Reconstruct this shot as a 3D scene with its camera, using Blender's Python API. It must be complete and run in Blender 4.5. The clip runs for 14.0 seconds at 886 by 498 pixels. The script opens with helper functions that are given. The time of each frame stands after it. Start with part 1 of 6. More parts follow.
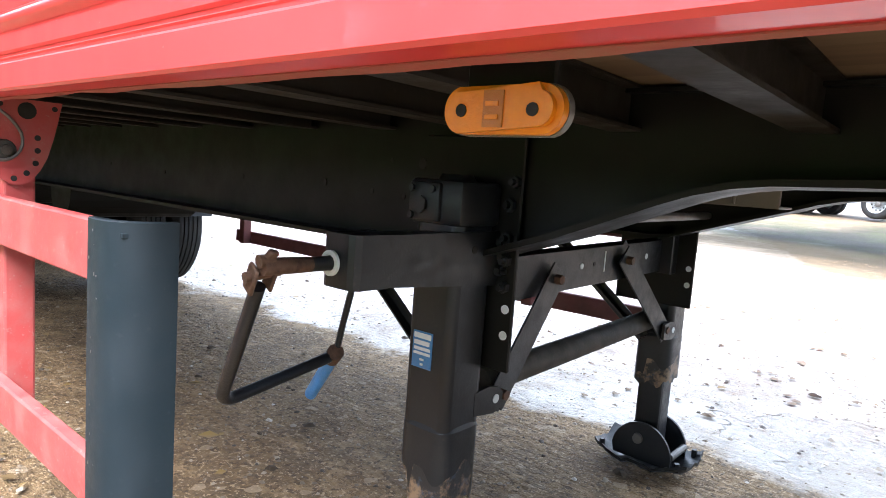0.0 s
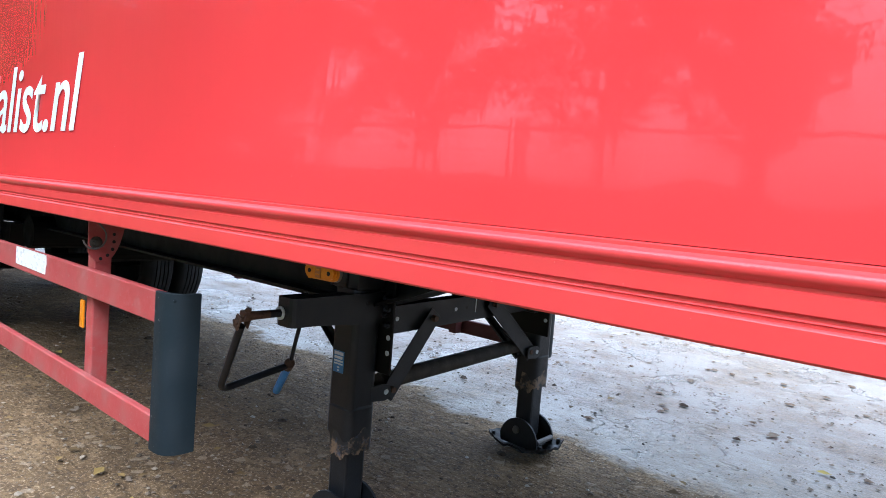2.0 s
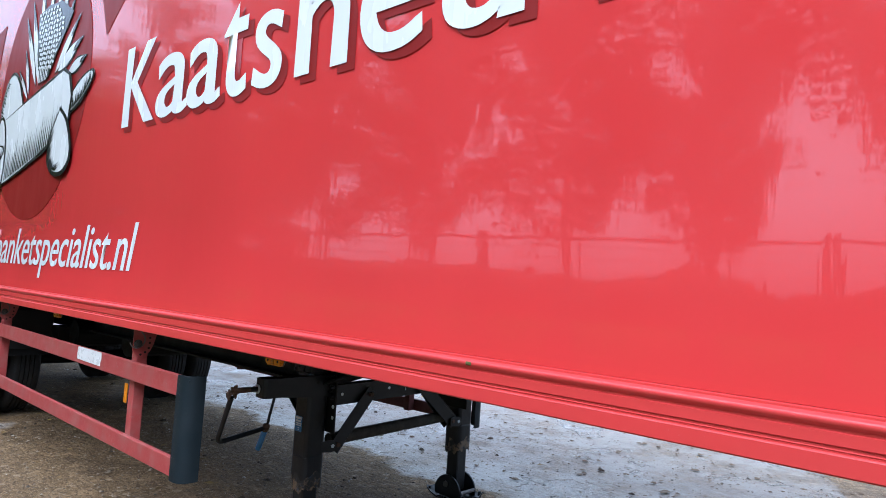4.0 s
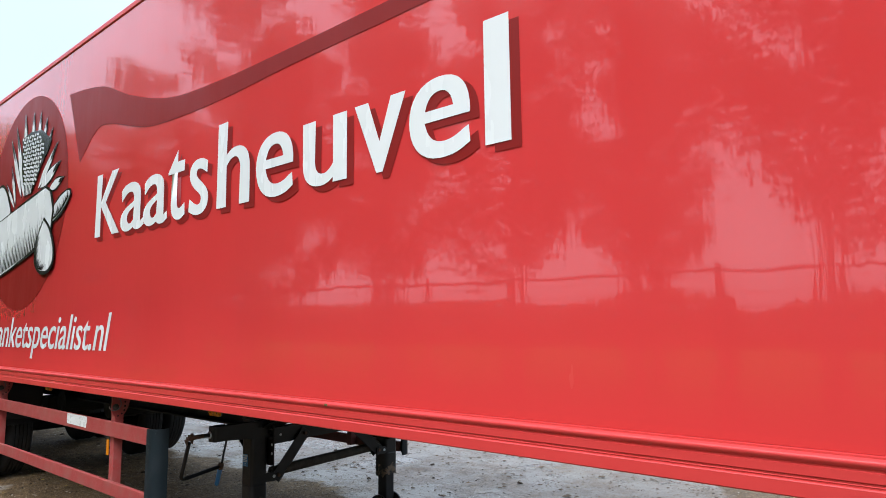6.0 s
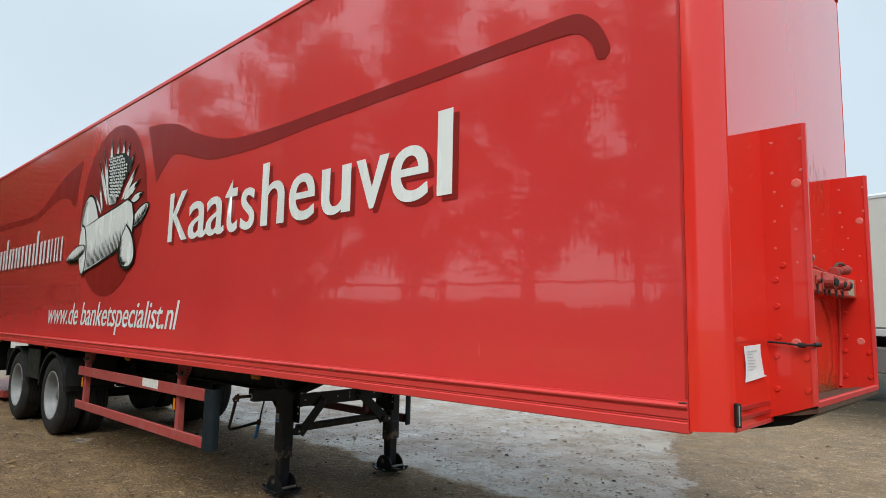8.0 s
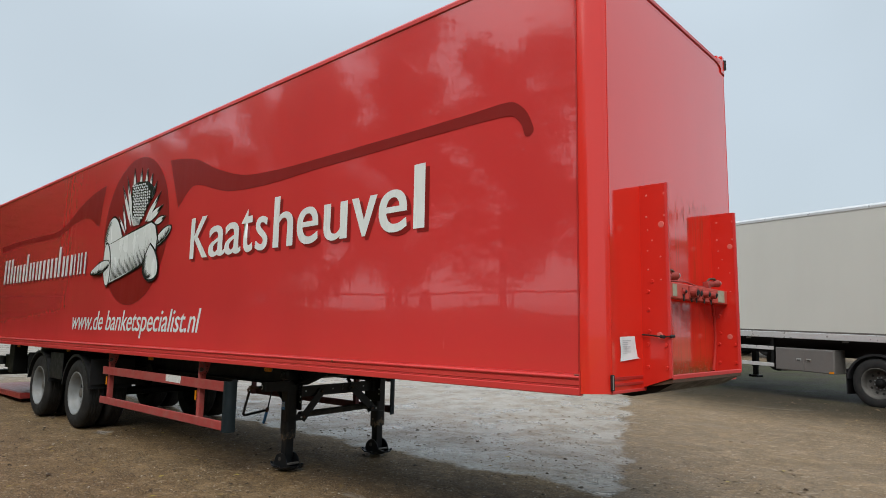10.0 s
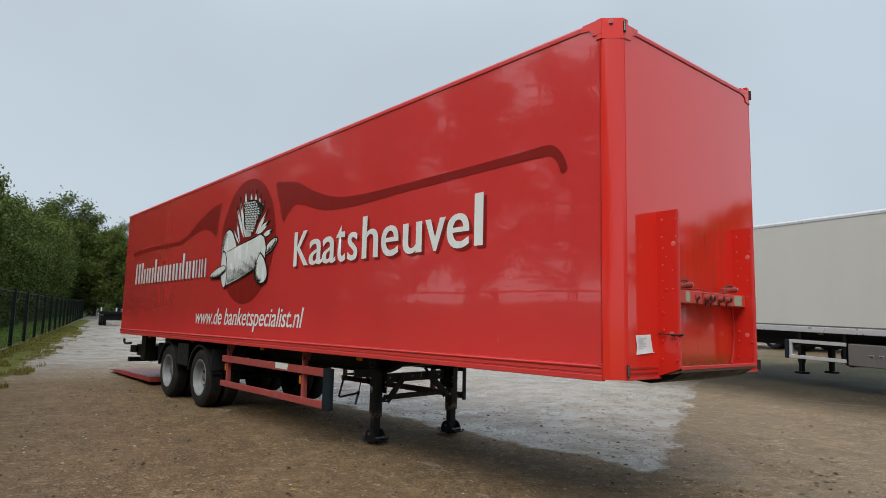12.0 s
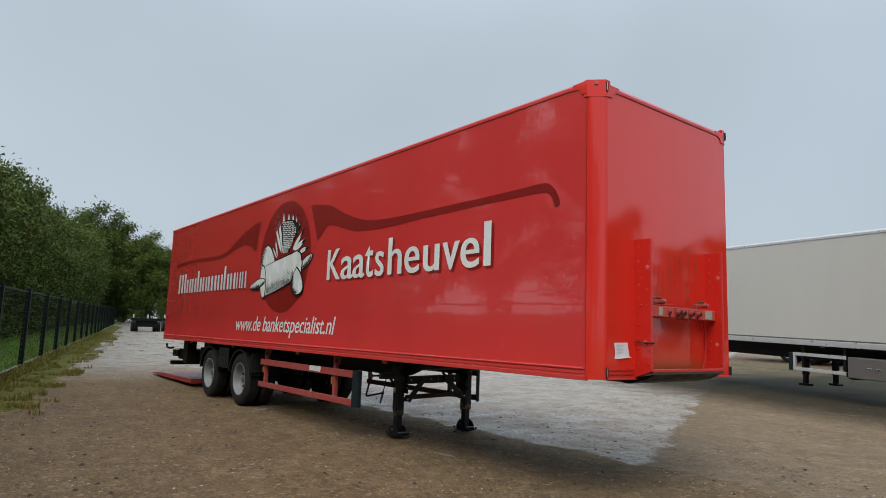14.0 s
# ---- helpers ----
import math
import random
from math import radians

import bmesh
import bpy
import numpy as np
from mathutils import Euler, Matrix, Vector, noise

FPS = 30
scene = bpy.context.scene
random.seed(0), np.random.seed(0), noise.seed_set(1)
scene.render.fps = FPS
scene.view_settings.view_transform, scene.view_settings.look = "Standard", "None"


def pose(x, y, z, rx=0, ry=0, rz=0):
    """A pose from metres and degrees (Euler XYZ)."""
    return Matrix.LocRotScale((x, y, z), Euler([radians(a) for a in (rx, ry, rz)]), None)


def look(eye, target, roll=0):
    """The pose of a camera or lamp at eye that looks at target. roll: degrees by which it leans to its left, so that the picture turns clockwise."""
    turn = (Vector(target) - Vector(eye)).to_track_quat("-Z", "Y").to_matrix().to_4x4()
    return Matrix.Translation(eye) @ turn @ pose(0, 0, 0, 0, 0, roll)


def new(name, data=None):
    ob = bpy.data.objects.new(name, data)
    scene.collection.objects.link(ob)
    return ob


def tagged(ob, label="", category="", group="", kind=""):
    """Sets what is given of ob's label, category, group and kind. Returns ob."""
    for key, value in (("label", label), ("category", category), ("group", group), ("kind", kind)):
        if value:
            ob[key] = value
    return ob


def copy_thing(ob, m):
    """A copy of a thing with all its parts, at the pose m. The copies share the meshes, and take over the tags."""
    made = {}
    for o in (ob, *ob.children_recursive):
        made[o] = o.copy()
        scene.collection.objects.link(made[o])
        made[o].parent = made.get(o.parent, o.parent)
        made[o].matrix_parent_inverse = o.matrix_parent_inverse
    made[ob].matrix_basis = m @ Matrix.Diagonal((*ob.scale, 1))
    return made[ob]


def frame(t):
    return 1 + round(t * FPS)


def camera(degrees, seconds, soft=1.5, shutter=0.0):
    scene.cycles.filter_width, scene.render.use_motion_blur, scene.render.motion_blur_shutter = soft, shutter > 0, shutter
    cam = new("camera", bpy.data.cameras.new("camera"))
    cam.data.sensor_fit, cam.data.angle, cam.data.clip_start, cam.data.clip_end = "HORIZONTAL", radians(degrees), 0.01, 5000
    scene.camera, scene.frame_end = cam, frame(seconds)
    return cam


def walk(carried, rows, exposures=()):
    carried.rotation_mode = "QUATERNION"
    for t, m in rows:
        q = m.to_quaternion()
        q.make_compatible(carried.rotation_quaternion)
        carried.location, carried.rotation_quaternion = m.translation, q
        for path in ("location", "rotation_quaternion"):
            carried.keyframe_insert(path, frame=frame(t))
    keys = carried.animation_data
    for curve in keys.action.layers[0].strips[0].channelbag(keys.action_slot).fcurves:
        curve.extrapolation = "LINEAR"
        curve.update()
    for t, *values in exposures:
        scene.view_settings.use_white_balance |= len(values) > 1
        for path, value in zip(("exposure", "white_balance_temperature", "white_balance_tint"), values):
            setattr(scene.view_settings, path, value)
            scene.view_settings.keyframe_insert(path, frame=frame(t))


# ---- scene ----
cam = camera(70.0, 14.0, soft=0.9)
PATH = [
    (0, (-3.207, -0.336, 1.007), (-4.487, 1.184, 0.786), 4.2),
    (0.5, (-2.920, -0.317, 0.996), (-4.326, 1.087, 0.773), 4.8),
    (1, (-2.758, -0.471, 1.031), (-4.121, 0.974, 0.794), 5.0),
    (1.5, (-2.581, -0.708, 1.152), (-3.856, 0.816, 0.910), 6.0),
    (2, (-2.324, -0.88, 1.257), (-3.606, 0.649, 1.11), 4.6),
    (2.5, (-2.065, -1.044, 1.326), (-3.447, 0.4, 1.255), 3.9),
    (3, (-1.802, -1.246, 1.365), (-3.158, 0.224, 1.367), 2.2),
    (3.5, (-1.496, -1.417, 1.396), (-2.829, 0.069, 1.514), 2.1),
    (4, (-1.203, -1.481, 1.41), (-2.527, 0.012, 1.541), 3.7),
    (4.2, (-1.088, -1.546, 1.418), (-2.391, -0.043, 1.617), 3.0),
    (6.3, (0.13, -2.085, 1.562), (-1.149, -0.566, 1.8), -0.7),
    (6.5, (0.25, -2.205, 1.539), (-1.021, -0.676, 1.756), 0.0),
    (7, (0.514, -2.282, 1.516), (-0.787, -0.786, 1.777), 0.5),
    (7.5, (0.811, -2.387, 1.52), (-0.561, -0.952, 1.759), 1.0),
    (9.8, (1.85, -3.336, 1.463), (0.488, -1.887, 1.675), 1.8),
    (10, (1.969, -3.4, 1.457), (0.631, -1.937, 1.718), 1.0),
    (10.5, (2.235, -3.515, 1.466), (0.881, -2.061, 1.692), 1.7),
    (11, (2.494, -3.65, 1.503), (0.984, -2.348, 1.662), 1.2),
    (11.5, (2.701, -3.907, 1.493), (1.194, -2.613, 1.725), 2.5),
    (12, (2.906, -4.084, 1.501), (1.391, -2.8, 1.736), 1.3),
    (12.5, (3.193, -4.215, 1.5), (1.658, -2.957, 1.749), 1.5),
    (13, (3.398, -4.456, 1.486), (1.863, -3.2, 1.744), 2.1),
    (13.5, (3.579, -4.682, 1.492), (2.04, -3.427, 1.73), 1.6),
    (14, (3.793, -4.719, 1.478), (2.236, -3.492, 1.743), 2.0),
]
# exposure and white balance follow the filming camera's automatic settings
EXPOSURES = [(0.0, 3.38, 5900, 14), (0.5, 3.28, 5820, 14), (1.0, 2.88, 5700, 15), (2.0, 2.08, 5440, 12), (3.5, 1.71, 5290, 12), (4.2, 1.48, 5410, 12), (6.3, 1.28, 6200, 10), (7.5, 1.0, 6450, 7), (9.8, 0.73, 6600, 8), (10.5, 0.60, 6600, 8), (12.0, 0.58, 6550, 9), (12.5, 0.51, 6550, 9), (14.0, 0.46, 6500, 9)]
walk(cam, [(t, look(eye, target, roll)) for t, eye, target, roll in PATH], EXPOSURES)

# ---- sky and light: overcast day ----
world = bpy.data.worlds.new("overcast_sky")
scene.world = world
world.use_nodes = True
wn, wl = world.node_tree.nodes, world.node_tree.links
wn.clear()
sky = wn.new("ShaderNodeTexSky")
sky.sky_type = "NISHITA"
sky.sun_disc = False
sky.sun_elevation = radians(48)
sky.sun_rotation = radians(200)
sky.air_density, sky.dust_density, sky.ozone_density = 1.0, 4.0, 1.0
grade = wn.new("ShaderNodeMix")
grade.data_type = "RGBA"
grade.inputs["Factor"].default_value = 0.86
grade.inputs["B"].default_value = (3.75, 4.32, 4.85, 1.0)
back = wn.new("ShaderNodeBackground")
back.inputs["Strength"].default_value = 0.1
wout = wn.new("ShaderNodeOutputWorld")
# an overcast sky is about two and a half times as bright overhead as near the horizon
coord = wn.new("ShaderNodeTexCoord")
height = wn.new("ShaderNodeSeparateXYZ")
dome = wn.new("ShaderNodeMapRange")
dome.interpolation_type = "SMOOTHSTEP"
dome.inputs["From Min"].default_value, dome.inputs["From Max"].default_value = 0.38, 1.0
dome.inputs["To Min"].default_value, dome.inputs["To Max"].default_value = 1.0, 2.1
bright = wn.new("ShaderNodeVectorMath")
bright.operation = "SCALE"
wl.new(coord.outputs["Generated"], height.inputs["Vector"])
wl.new(height.outputs["Z"], dome.inputs["Value"])
wl.new(sky.outputs["Color"], grade.inputs["A"])
wl.new(grade.outputs["Result"], bright.inputs[0])
# soft unevenness of the cloud layer
cloud = wn.new("ShaderNodeTexNoise")
cloud.inputs["Scale"].default_value, cloud.inputs["Detail"].default_value, cloud.inputs["Roughness"].default_value = 2.2, 3.0, 0.45
uneven = wn.new("ShaderNodeMapRange")
uneven.inputs["From Min"].default_value, uneven.inputs["From Max"].default_value = 0.3, 0.7
uneven.inputs["To Min"].default_value, uneven.inputs["To Max"].default_value = 0.94, 1.06
layer = wn.new("ShaderNodeMath")
layer.operation = "MULTIPLY"
wl.new(coord.outputs["Generated"], cloud.inputs["Vector"])
wl.new(cloud.outputs["Fac"], uneven.inputs["Value"])
wl.new(uneven.outputs["Result"], layer.inputs[0])
wl.new(dome.outputs["Result"], layer.inputs[1])
wl.new(layer.outputs[0], bright.inputs["Scale"])
wl.new(bright.outputs["Vector"], back.inputs["Color"])
wl.new(back.outputs["Background"], wout.inputs["Surface"])

sun_data = bpy.data.lights.new("sun", "SUN")
sun_data.energy, sun_data.angle, sun_data.color = 1.6, radians(35), (1.0, 0.96, 0.9)
sun = new("sun", sun_data)
sun.matrix_world = look((9, -12, 17), (0, 0, 0))


# ---- materials ----
class Mat:
    """A small node builder for one procedural material."""

    def __init__(self, name, color, rough=0.5, metal=0.0, coat=0.0, coat_rough=0.05, spec=0.5):
        self.m = bpy.data.materials.new(name)
        self.m.use_nodes = True
        self.n, self.l = self.m.node_tree.nodes, self.m.node_tree.links
        self.b = self.n["Principled BSDF"]
        self.b.inputs["Base Color"].default_value = (*color, 1)
        self.b.inputs["Roughness"].default_value = rough
        self.b.inputs["Metallic"].default_value = metal
        self.b.inputs["Coat Weight"].default_value = coat
        self.b.inputs["Coat Roughness"].default_value = coat_rough
        self.b.inputs["Specular IOR Level"].default_value = spec
        self.b.inputs["Coat IOR"].default_value = 1.72
        self.col = None
        self.pos = self.n.new("ShaderNodeTexCoord").outputs["Object"]
        self.color = color

    def mapped(self, scale):
        mp = self.n.new("ShaderNodeMapping")
        mp.inputs["Scale"].default_value = scale
        self.l.new(self.pos, mp.inputs["Vector"])
        return mp.outputs["Vector"]

    def noise(self, scale, detail=4.0, rough=0.6, stretch=(1, 1, 1)):
        t = self.n.new("ShaderNodeTexNoise")
        t.inputs["Scale"].default_value, t.inputs["Detail"].default_value, t.inputs["Roughness"].default_value = scale, detail, rough
        self.l.new(self.mapped(stretch), t.inputs["Vector"])
        return t.outputs["Fac"]

    def voronoi(self, scale, feature="F1", out="Distance", stretch=(1, 1, 1)):
        t = self.n.new("ShaderNodeTexVoronoi")
        t.feature = feature
        t.inputs["Scale"].default_value = scale
        self.l.new(self.mapped(stretch), t.inputs["Vector"])
        return t.outputs[out]

    def ramp(self, fac, lo, hi, a=0.0, b=1.0):
        r = self.n.new("ShaderNodeMapRange")
        r.inputs["From Min"].default_value, r.inputs["From Max"].default_value = lo, hi
        r.inputs["To Min"].default_value, r.inputs["To Max"].default_value = a, b
        self.l.new(fac, r.inputs["Value"])
        return r.outputs["Result"]

    def times(self, a, b):
        m = self.n.new("ShaderNodeMath")
        m.operation = "MULTIPLY"
        self.l.new(a, m.inputs[0])
        if isinstance(b, float):
            m.inputs[1].default_value = b
        else:
            self.l.new(b, m.inputs[1])
        return m.outputs[0]

    def tint(self, fac, color):
        """Mix the colour so far towards another one."""
        x = self.n.new("ShaderNodeMix")
        x.data_type = "RGBA"
        self.l.new(fac, x.inputs["Factor"])
        if self.col is None:
            x.inputs["A"].default_value = (*self.color, 1)
        else:
            self.l.new(self.col, x.inputs["A"])
        x.inputs["B"].default_value = (*color, 1)
        self.col = x.outputs["Result"]
        self.l.new(self.col, self.b.inputs["Base Color"])
        return self

    def rough(self, fac):
        self.l.new(fac, self.b.inputs["Roughness"])
        return self

    def bump(self, fac, strength, distance, coat=False):
        p = self.n.new("ShaderNodeBump")
        p.inputs["Strength"].default_value, p.inputs["Distance"].default_value = strength, distance
        self.l.new(fac, p.inputs["Height"])
        before = self.b.inputs["Normal"]
        if before.is_linked:
            self.l.new(before.links[0].from_socket, p.inputs["Normal"])
        self.l.new(p.outputs["Normal"], before)
        if coat:
            self.l.new(p.outputs["Normal"], self.b.inputs["Coat Normal"])
        return self

    def most(self, a, b):
        m = self.n.new("ShaderNodeMath")
        m.operation = "MAXIMUM"
        self.l.new(a, m.inputs[0])
        self.l.new(b, m.inputs[1])
        return m.outputs[0]

    def along(self, way, ragged, much):
        """Distance along a direction, made uneven by a noise."""
        d = self.n.new("ShaderNodeVectorMath")
        d.operation = "DOT_PRODUCT"
        self.l.new(self.pos, d.inputs[0])
        d.inputs[1].default_value = way
        m = self.n.new("ShaderNodeMath")
        m.operation = "MULTIPLY_ADD"
        self.l.new(ragged, m.inputs[0])
        m.inputs[1].default_value = much
        self.l.new(d.outputs["Value"], m.inputs[2])
        return m.outputs[0]

    def per_object(self):
        return self.n.new("ShaderNodeObjectInfo").outputs["Random"]

    def per_island(self):
        return self.n.new("ShaderNodeNewGeometry").outputs["Random Per Island"]


RED = (0.64, 0.044, 0.045)


def paint(name, color, rough=0.14, coat=1.0, wave=True, low_grime=False):
    a = Mat(name, color, rough, 0, coat, 0.03)
    dark = tuple(c * 0.82 for c in color)
    a.tint(a.ramp(a.noise(0.9, 3, 0.5, (1, 1, 0.4)), 0.4, 0.75, 0, 0.5), dark)
    a.tint(a.ramp(a.noise(14, 5, 0.7, (1, 1, 0.12)), 0.66, 0.8, 0, 0.22), (0.3, 0.12, 0.1))
    a.rough(a.ramp(a.noise(5, 4, 0.6, (1, 1, 0.25)), 0.35, 0.75, rough, rough + 0.14))
    if wave:
        a.bump(a.noise(1.6, 2, 0.45, (1, 1, 0.35)), 0.26, 0.012, True)
        a.bump(a.noise(7, 3, 0.5, (1, 1, 0.3)), 0.3, 0.004, True)
        a.bump(a.noise(26, 3, 0.6, (1, 1, 0.08)), 0.12, 0.002, True)
    if low_grime:
        # a dull film of road dirt on the lowest part takes the gloss away
        clean = a.ramp(a.along((0, 0, 1), a.noise(1.3, 4, 0.6), 0.25), 1.38, 1.85)
        a.l.new(a.ramp(clean, 0.0, 1.0, 0.10, coat), a.b.inputs["Coat Weight"])
        a.l.new(a.ramp(clean, 0.0, 1.0, 0.15, 0.5), a.b.inputs["Specular IOR Level"])
    return a.m


def dusty(name, color, rough=0.5, dust=(0.16, 0.14, 0.12), much=0.35, metal=0.0, scale=9.0, spec=0.5):
    a = Mat(name, color, rough, metal, spec=spec)
    a.tint(a.ramp(a.noise(scale, 6, 0.65), 0.45, 0.8, 0, much), dust)
    a.tint(a.ramp(a.noise(scale * 9, 3, 0.6), 0.62, 0.72, 0, much * 0.8), dust)
    a.rough(a.ramp(a.noise(scale * 2, 4), 0.3, 0.7, rough - 0.12, rough + 0.15))
    a.bump(a.noise(scale * 12, 4, 0.7), 0.25, 0.002)
    return a.m


M_RED = paint("red_gloss_paint", RED, low_grime=True)
M_FRONT = paint("red_gloss_front", (0.74, 0.030, 0.018), 0.06, 0.7)
M_FRONT.node_tree.nodes["Principled BSDF"].inputs["Coat IOR"].default_value = 1.42
FW = Mat("stained_red_front_wall", (0.74, 0.030, 0.018), 0.06, 0, 0.7, 0.03)
FW.b.inputs["Coat IOR"].default_value = 1.42
FW.tint(FW.ramp(FW.noise(0.9, 3, 0.5, (1, 1, 0.4)), 0.4, 0.75, 0, 0.5), (0.61, 0.025, 0.015))
low_down = FW.ramp(FW.along((0, 0, 1), FW.noise(3.2, 5, 0.65), 0.55), 1.95, 1.50)
inside = FW.times(FW.ramp(FW.along((0, 1, 0), FW.noise(6, 4, 0.6), 0.12), 0.62, 0.68), FW.ramp(FW.along((0, 1, 0), FW.noise(6, 4, 0.6), 0.12), 1.92, 1.84))
grime = FW.times(FW.times(low_down, inside), FW.ramp(FW.noise(9, 6, 0.7, (1, 1, 0.35)), 0.38, 0.62, 0.08, 0.5))
FW.tint(grime, (0.40, 0.062, 0.012))
foot = FW.times(FW.times(FW.ramp(FW.along((0, 0, 1), FW.noise(11, 5, 0.7), 0.16), 1.40, 1.27), inside), FW.ramp(FW.noise(17, 5, 0.7), 0.36, 0.56, 0.1, 0.85))
FW.tint(foot, (0.16, 0.070, 0.014))
runs = FW.times(FW.times(FW.ramp(FW.along((0, 0, 1), FW.noise(13, 4, 0.7, (1, 1, 0.05)), 0.9), 2.72, 2.95, 1.0, 0.0), inside), FW.ramp(FW.noise(24, 4, 0.7, (1, 1, 0.03)), 0.52, 0.64, 0, 0.55))
FW.tint(runs, (0.26, 0.050, 0.016))
FW.rough(FW.ramp(grime, 0.0, 0.6, 0.07, 0.16))
FW.bump(FW.noise(1.6, 2, 0.45, (1, 1, 0.35)), 0.22, 0.010, True)
FW.bump(FW.noise(7, 3, 0.5, (1, 1, 0.3)), 0.2, 0.003, True)
M_FRONTWALL = FW.m
M_HOSE = dusty("dull_red_hose", (0.40, 0.024, 0.018), 0.7, (0.30, 0.045, 0.03), 0.4, 0, 30, 0.2)
M_SOCKET = dusty("grimy_red_socket", (0.30, 0.028, 0.022), 0.6, (0.12, 0.05, 0.03), 0.6, 0, 40)
M_RAIL = paint("red_rail_paint", (0.60, 0.042, 0.042), 0.36, 0.22, False)
M_POST = paint("red_post_paint", (0.66, 0.026, 0.017), 0.16, 0.35, False)
M_PLATE = paint("red_plate_paint", (0.60, 0.020, 0.012), 0.3, 0.3, False)
M_DARKRED = paint("dark_red_film", (0.225, 0.013, 0.011), 0.34, 0.06)
M_DARKRED.node_tree.nodes["Principled BSDF"].inputs["Specular IOR Level"].default_value = 0.25
M_JOINT = paint("red_sealant", (0.42, 0.018, 0.016), 0.35, 0.2, False)
M_WHITEFILM = paint("white_film", (0.76, 0.79, 0.80), 0.2, 0.4)
M_BLACKFILM = paint("black_film", (0.018, 0.018, 0.02), 0.2, 0.4)
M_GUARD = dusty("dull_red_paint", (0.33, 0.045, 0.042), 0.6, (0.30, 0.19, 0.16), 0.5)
# the guard red darkened for the far side, with the under-trailer shade in its colour
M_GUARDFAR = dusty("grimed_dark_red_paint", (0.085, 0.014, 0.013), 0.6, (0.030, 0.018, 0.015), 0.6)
M_CHASSIS = dusty("black_chassis_paint", (0.0035, 0.0038, 0.0038), 0.5, (0.011, 0.0125, 0.0112), 0.3, 0, 5, 0.22)
M_GEAR = dusty("black_gear_paint", (0.0070, 0.0092, 0.0125), 0.40, (0.036, 0.033, 0.030), 0.34, 0, 13, 0.34)
M_GREYSTEEL = dusty("grey_steel", (0.12, 0.115, 0.11), 0.45, (0.2, 0.16, 0.12), 0.4, 0.3, 12)
M_CAP = dusty("blue_grey_plastic", (0.0085, 0.0150, 0.0195), 0.5, (0.055, 0.062, 0.07), 0.14, 0, 6, 0.22)
M_RUBBER = dusty("tyre_rubber", (0.012, 0.012, 0.0125), 0.75, (0.07, 0.064, 0.056), 0.4, 0, 7, 0.3)
M_FLAP = dusty("black_mudguard_plastic", (0.010, 0.0105, 0.012), 0.5, (0.04, 0.037, 0.034), 0.3, 0, 6, 0.3)
M_RIM = dusty("grey_white_rim_paint", (0.22, 0.235, 0.245), 0.45, (0.15, 0.13, 0.11), 0.5, 0, 8)
M_RUST = dusty("rusty_steel", (0.090, 0.048, 0.030), 0.75, (0.018, 0.013, 0.011), 0.9, 0.1, 34)
M_TUBE = dusty("scuffed_grey_paint", (0.050, 0.047, 0.042), 0.7, (0.15, 0.13, 0.11), 0.55, 0, 22, 0.2)
M_BLUE = dusty("blue_plastic", (0.05, 0.22, 0.55), 0.4, (0.2, 0.22, 0.25), 0.25, 0, 25)
M_LABEL = dusty("blue_label", (0.03, 0.16, 0.38), 0.35, (0.2, 0.22, 0.25), 0.3, 0, 40)
M_PRINT = dusty("pale_print", (0.55, 0.60, 0.62), 0.4, (0.2, 0.25, 0.3), 0.3, 0, 50)
M_HOLE = dusty("dark_hole", (0.008, 0.008, 0.008), 0.8, (0.02, 0.02, 0.02), 0.2)
M_WOOD = Mat("floor_wood", (0.105, 0.071, 0.042), 0.8)
M_WOOD.tint(M_WOOD.ramp(M_WOOD.noise(8, 5, 0.6, (0.15, 3, 1)), 0.4, 0.7, 0, 0.7), (0.06, 0.038, 0.025))
M_WOOD.tint(M_WOOD.times(M_WOOD.per_object(), 0.5), (0.19, 0.145, 0.095))
M_WOOD = M_WOOD.m
M_PAPER = dusty("white_paper", (0.74, 0.75, 0.76), 0.7, (0.45, 0.46, 0.48), 0.4, 0, 12)
M_INK = dusty("grey_ink", (0.42, 0.43, 0.46), 0.7, (0.3, 0.3, 0.3), 0.2)
M_REFLECT = dusty("white_reflective_tape", (0.72, 0.74, 0.74), 0.3, (0.4, 0.38, 0.36), 0.35, 0, 16)
M_MOSS = dusty("moss_green", (0.085, 0.088, 0.020), 0.9, (0.05, 0.06, 0.02), 0.5, 0, 60)
M_AMBER = Mat("amber_lens", (0.60, 0.20, 0.003), 0.30, 0, 0.0, 0.05, 0.25)
M_AMBER.tint(M_AMBER.ramp(M_AMBER.noise(60, 2), 0.4, 0.7, 0, 0.5), (0.45, 0.13, 0.003))
M_AMBER.bump(M_AMBER.noise(180, 2), 0.3, 0.001)
M_AMBER = M_AMBER.m
M_CHROME = dusty("dull_zinc", (0.42, 0.42, 0.41), 0.35, (0.2, 0.18, 0.16), 0.4, 0.7, 20)
M_PANEL = Mat("off_white_panel", (0.51, 0.51, 0.48), 0.38)
M_PANEL.tint(M_PANEL.ramp(M_PANEL.noise(0.7, 4, 0.6, (1, 1, 0.4)), 0.4, 0.75, 0, 0.4), (0.42, 0.42, 0.395))
M_PANEL = M_PANEL.m
M_ALU = dusty("aluminium_rail", (0.62, 0.63, 0.64), 0.35, (0.4, 0.4, 0.38), 0.35, 0.5, 5)
M_STAINLESS = dusty("brushed_stainless", (0.170, 0.160, 0.153), 0.42, (0.15, 0.14, 0.13), 0.35, 0.4, 3)
M_DARKRIM = dusty("road_grimed_wheel", (0.060, 0.058, 0.054), 0.55, (0.16, 0.15, 0.135), 0.5, 0, 7, 0.3)
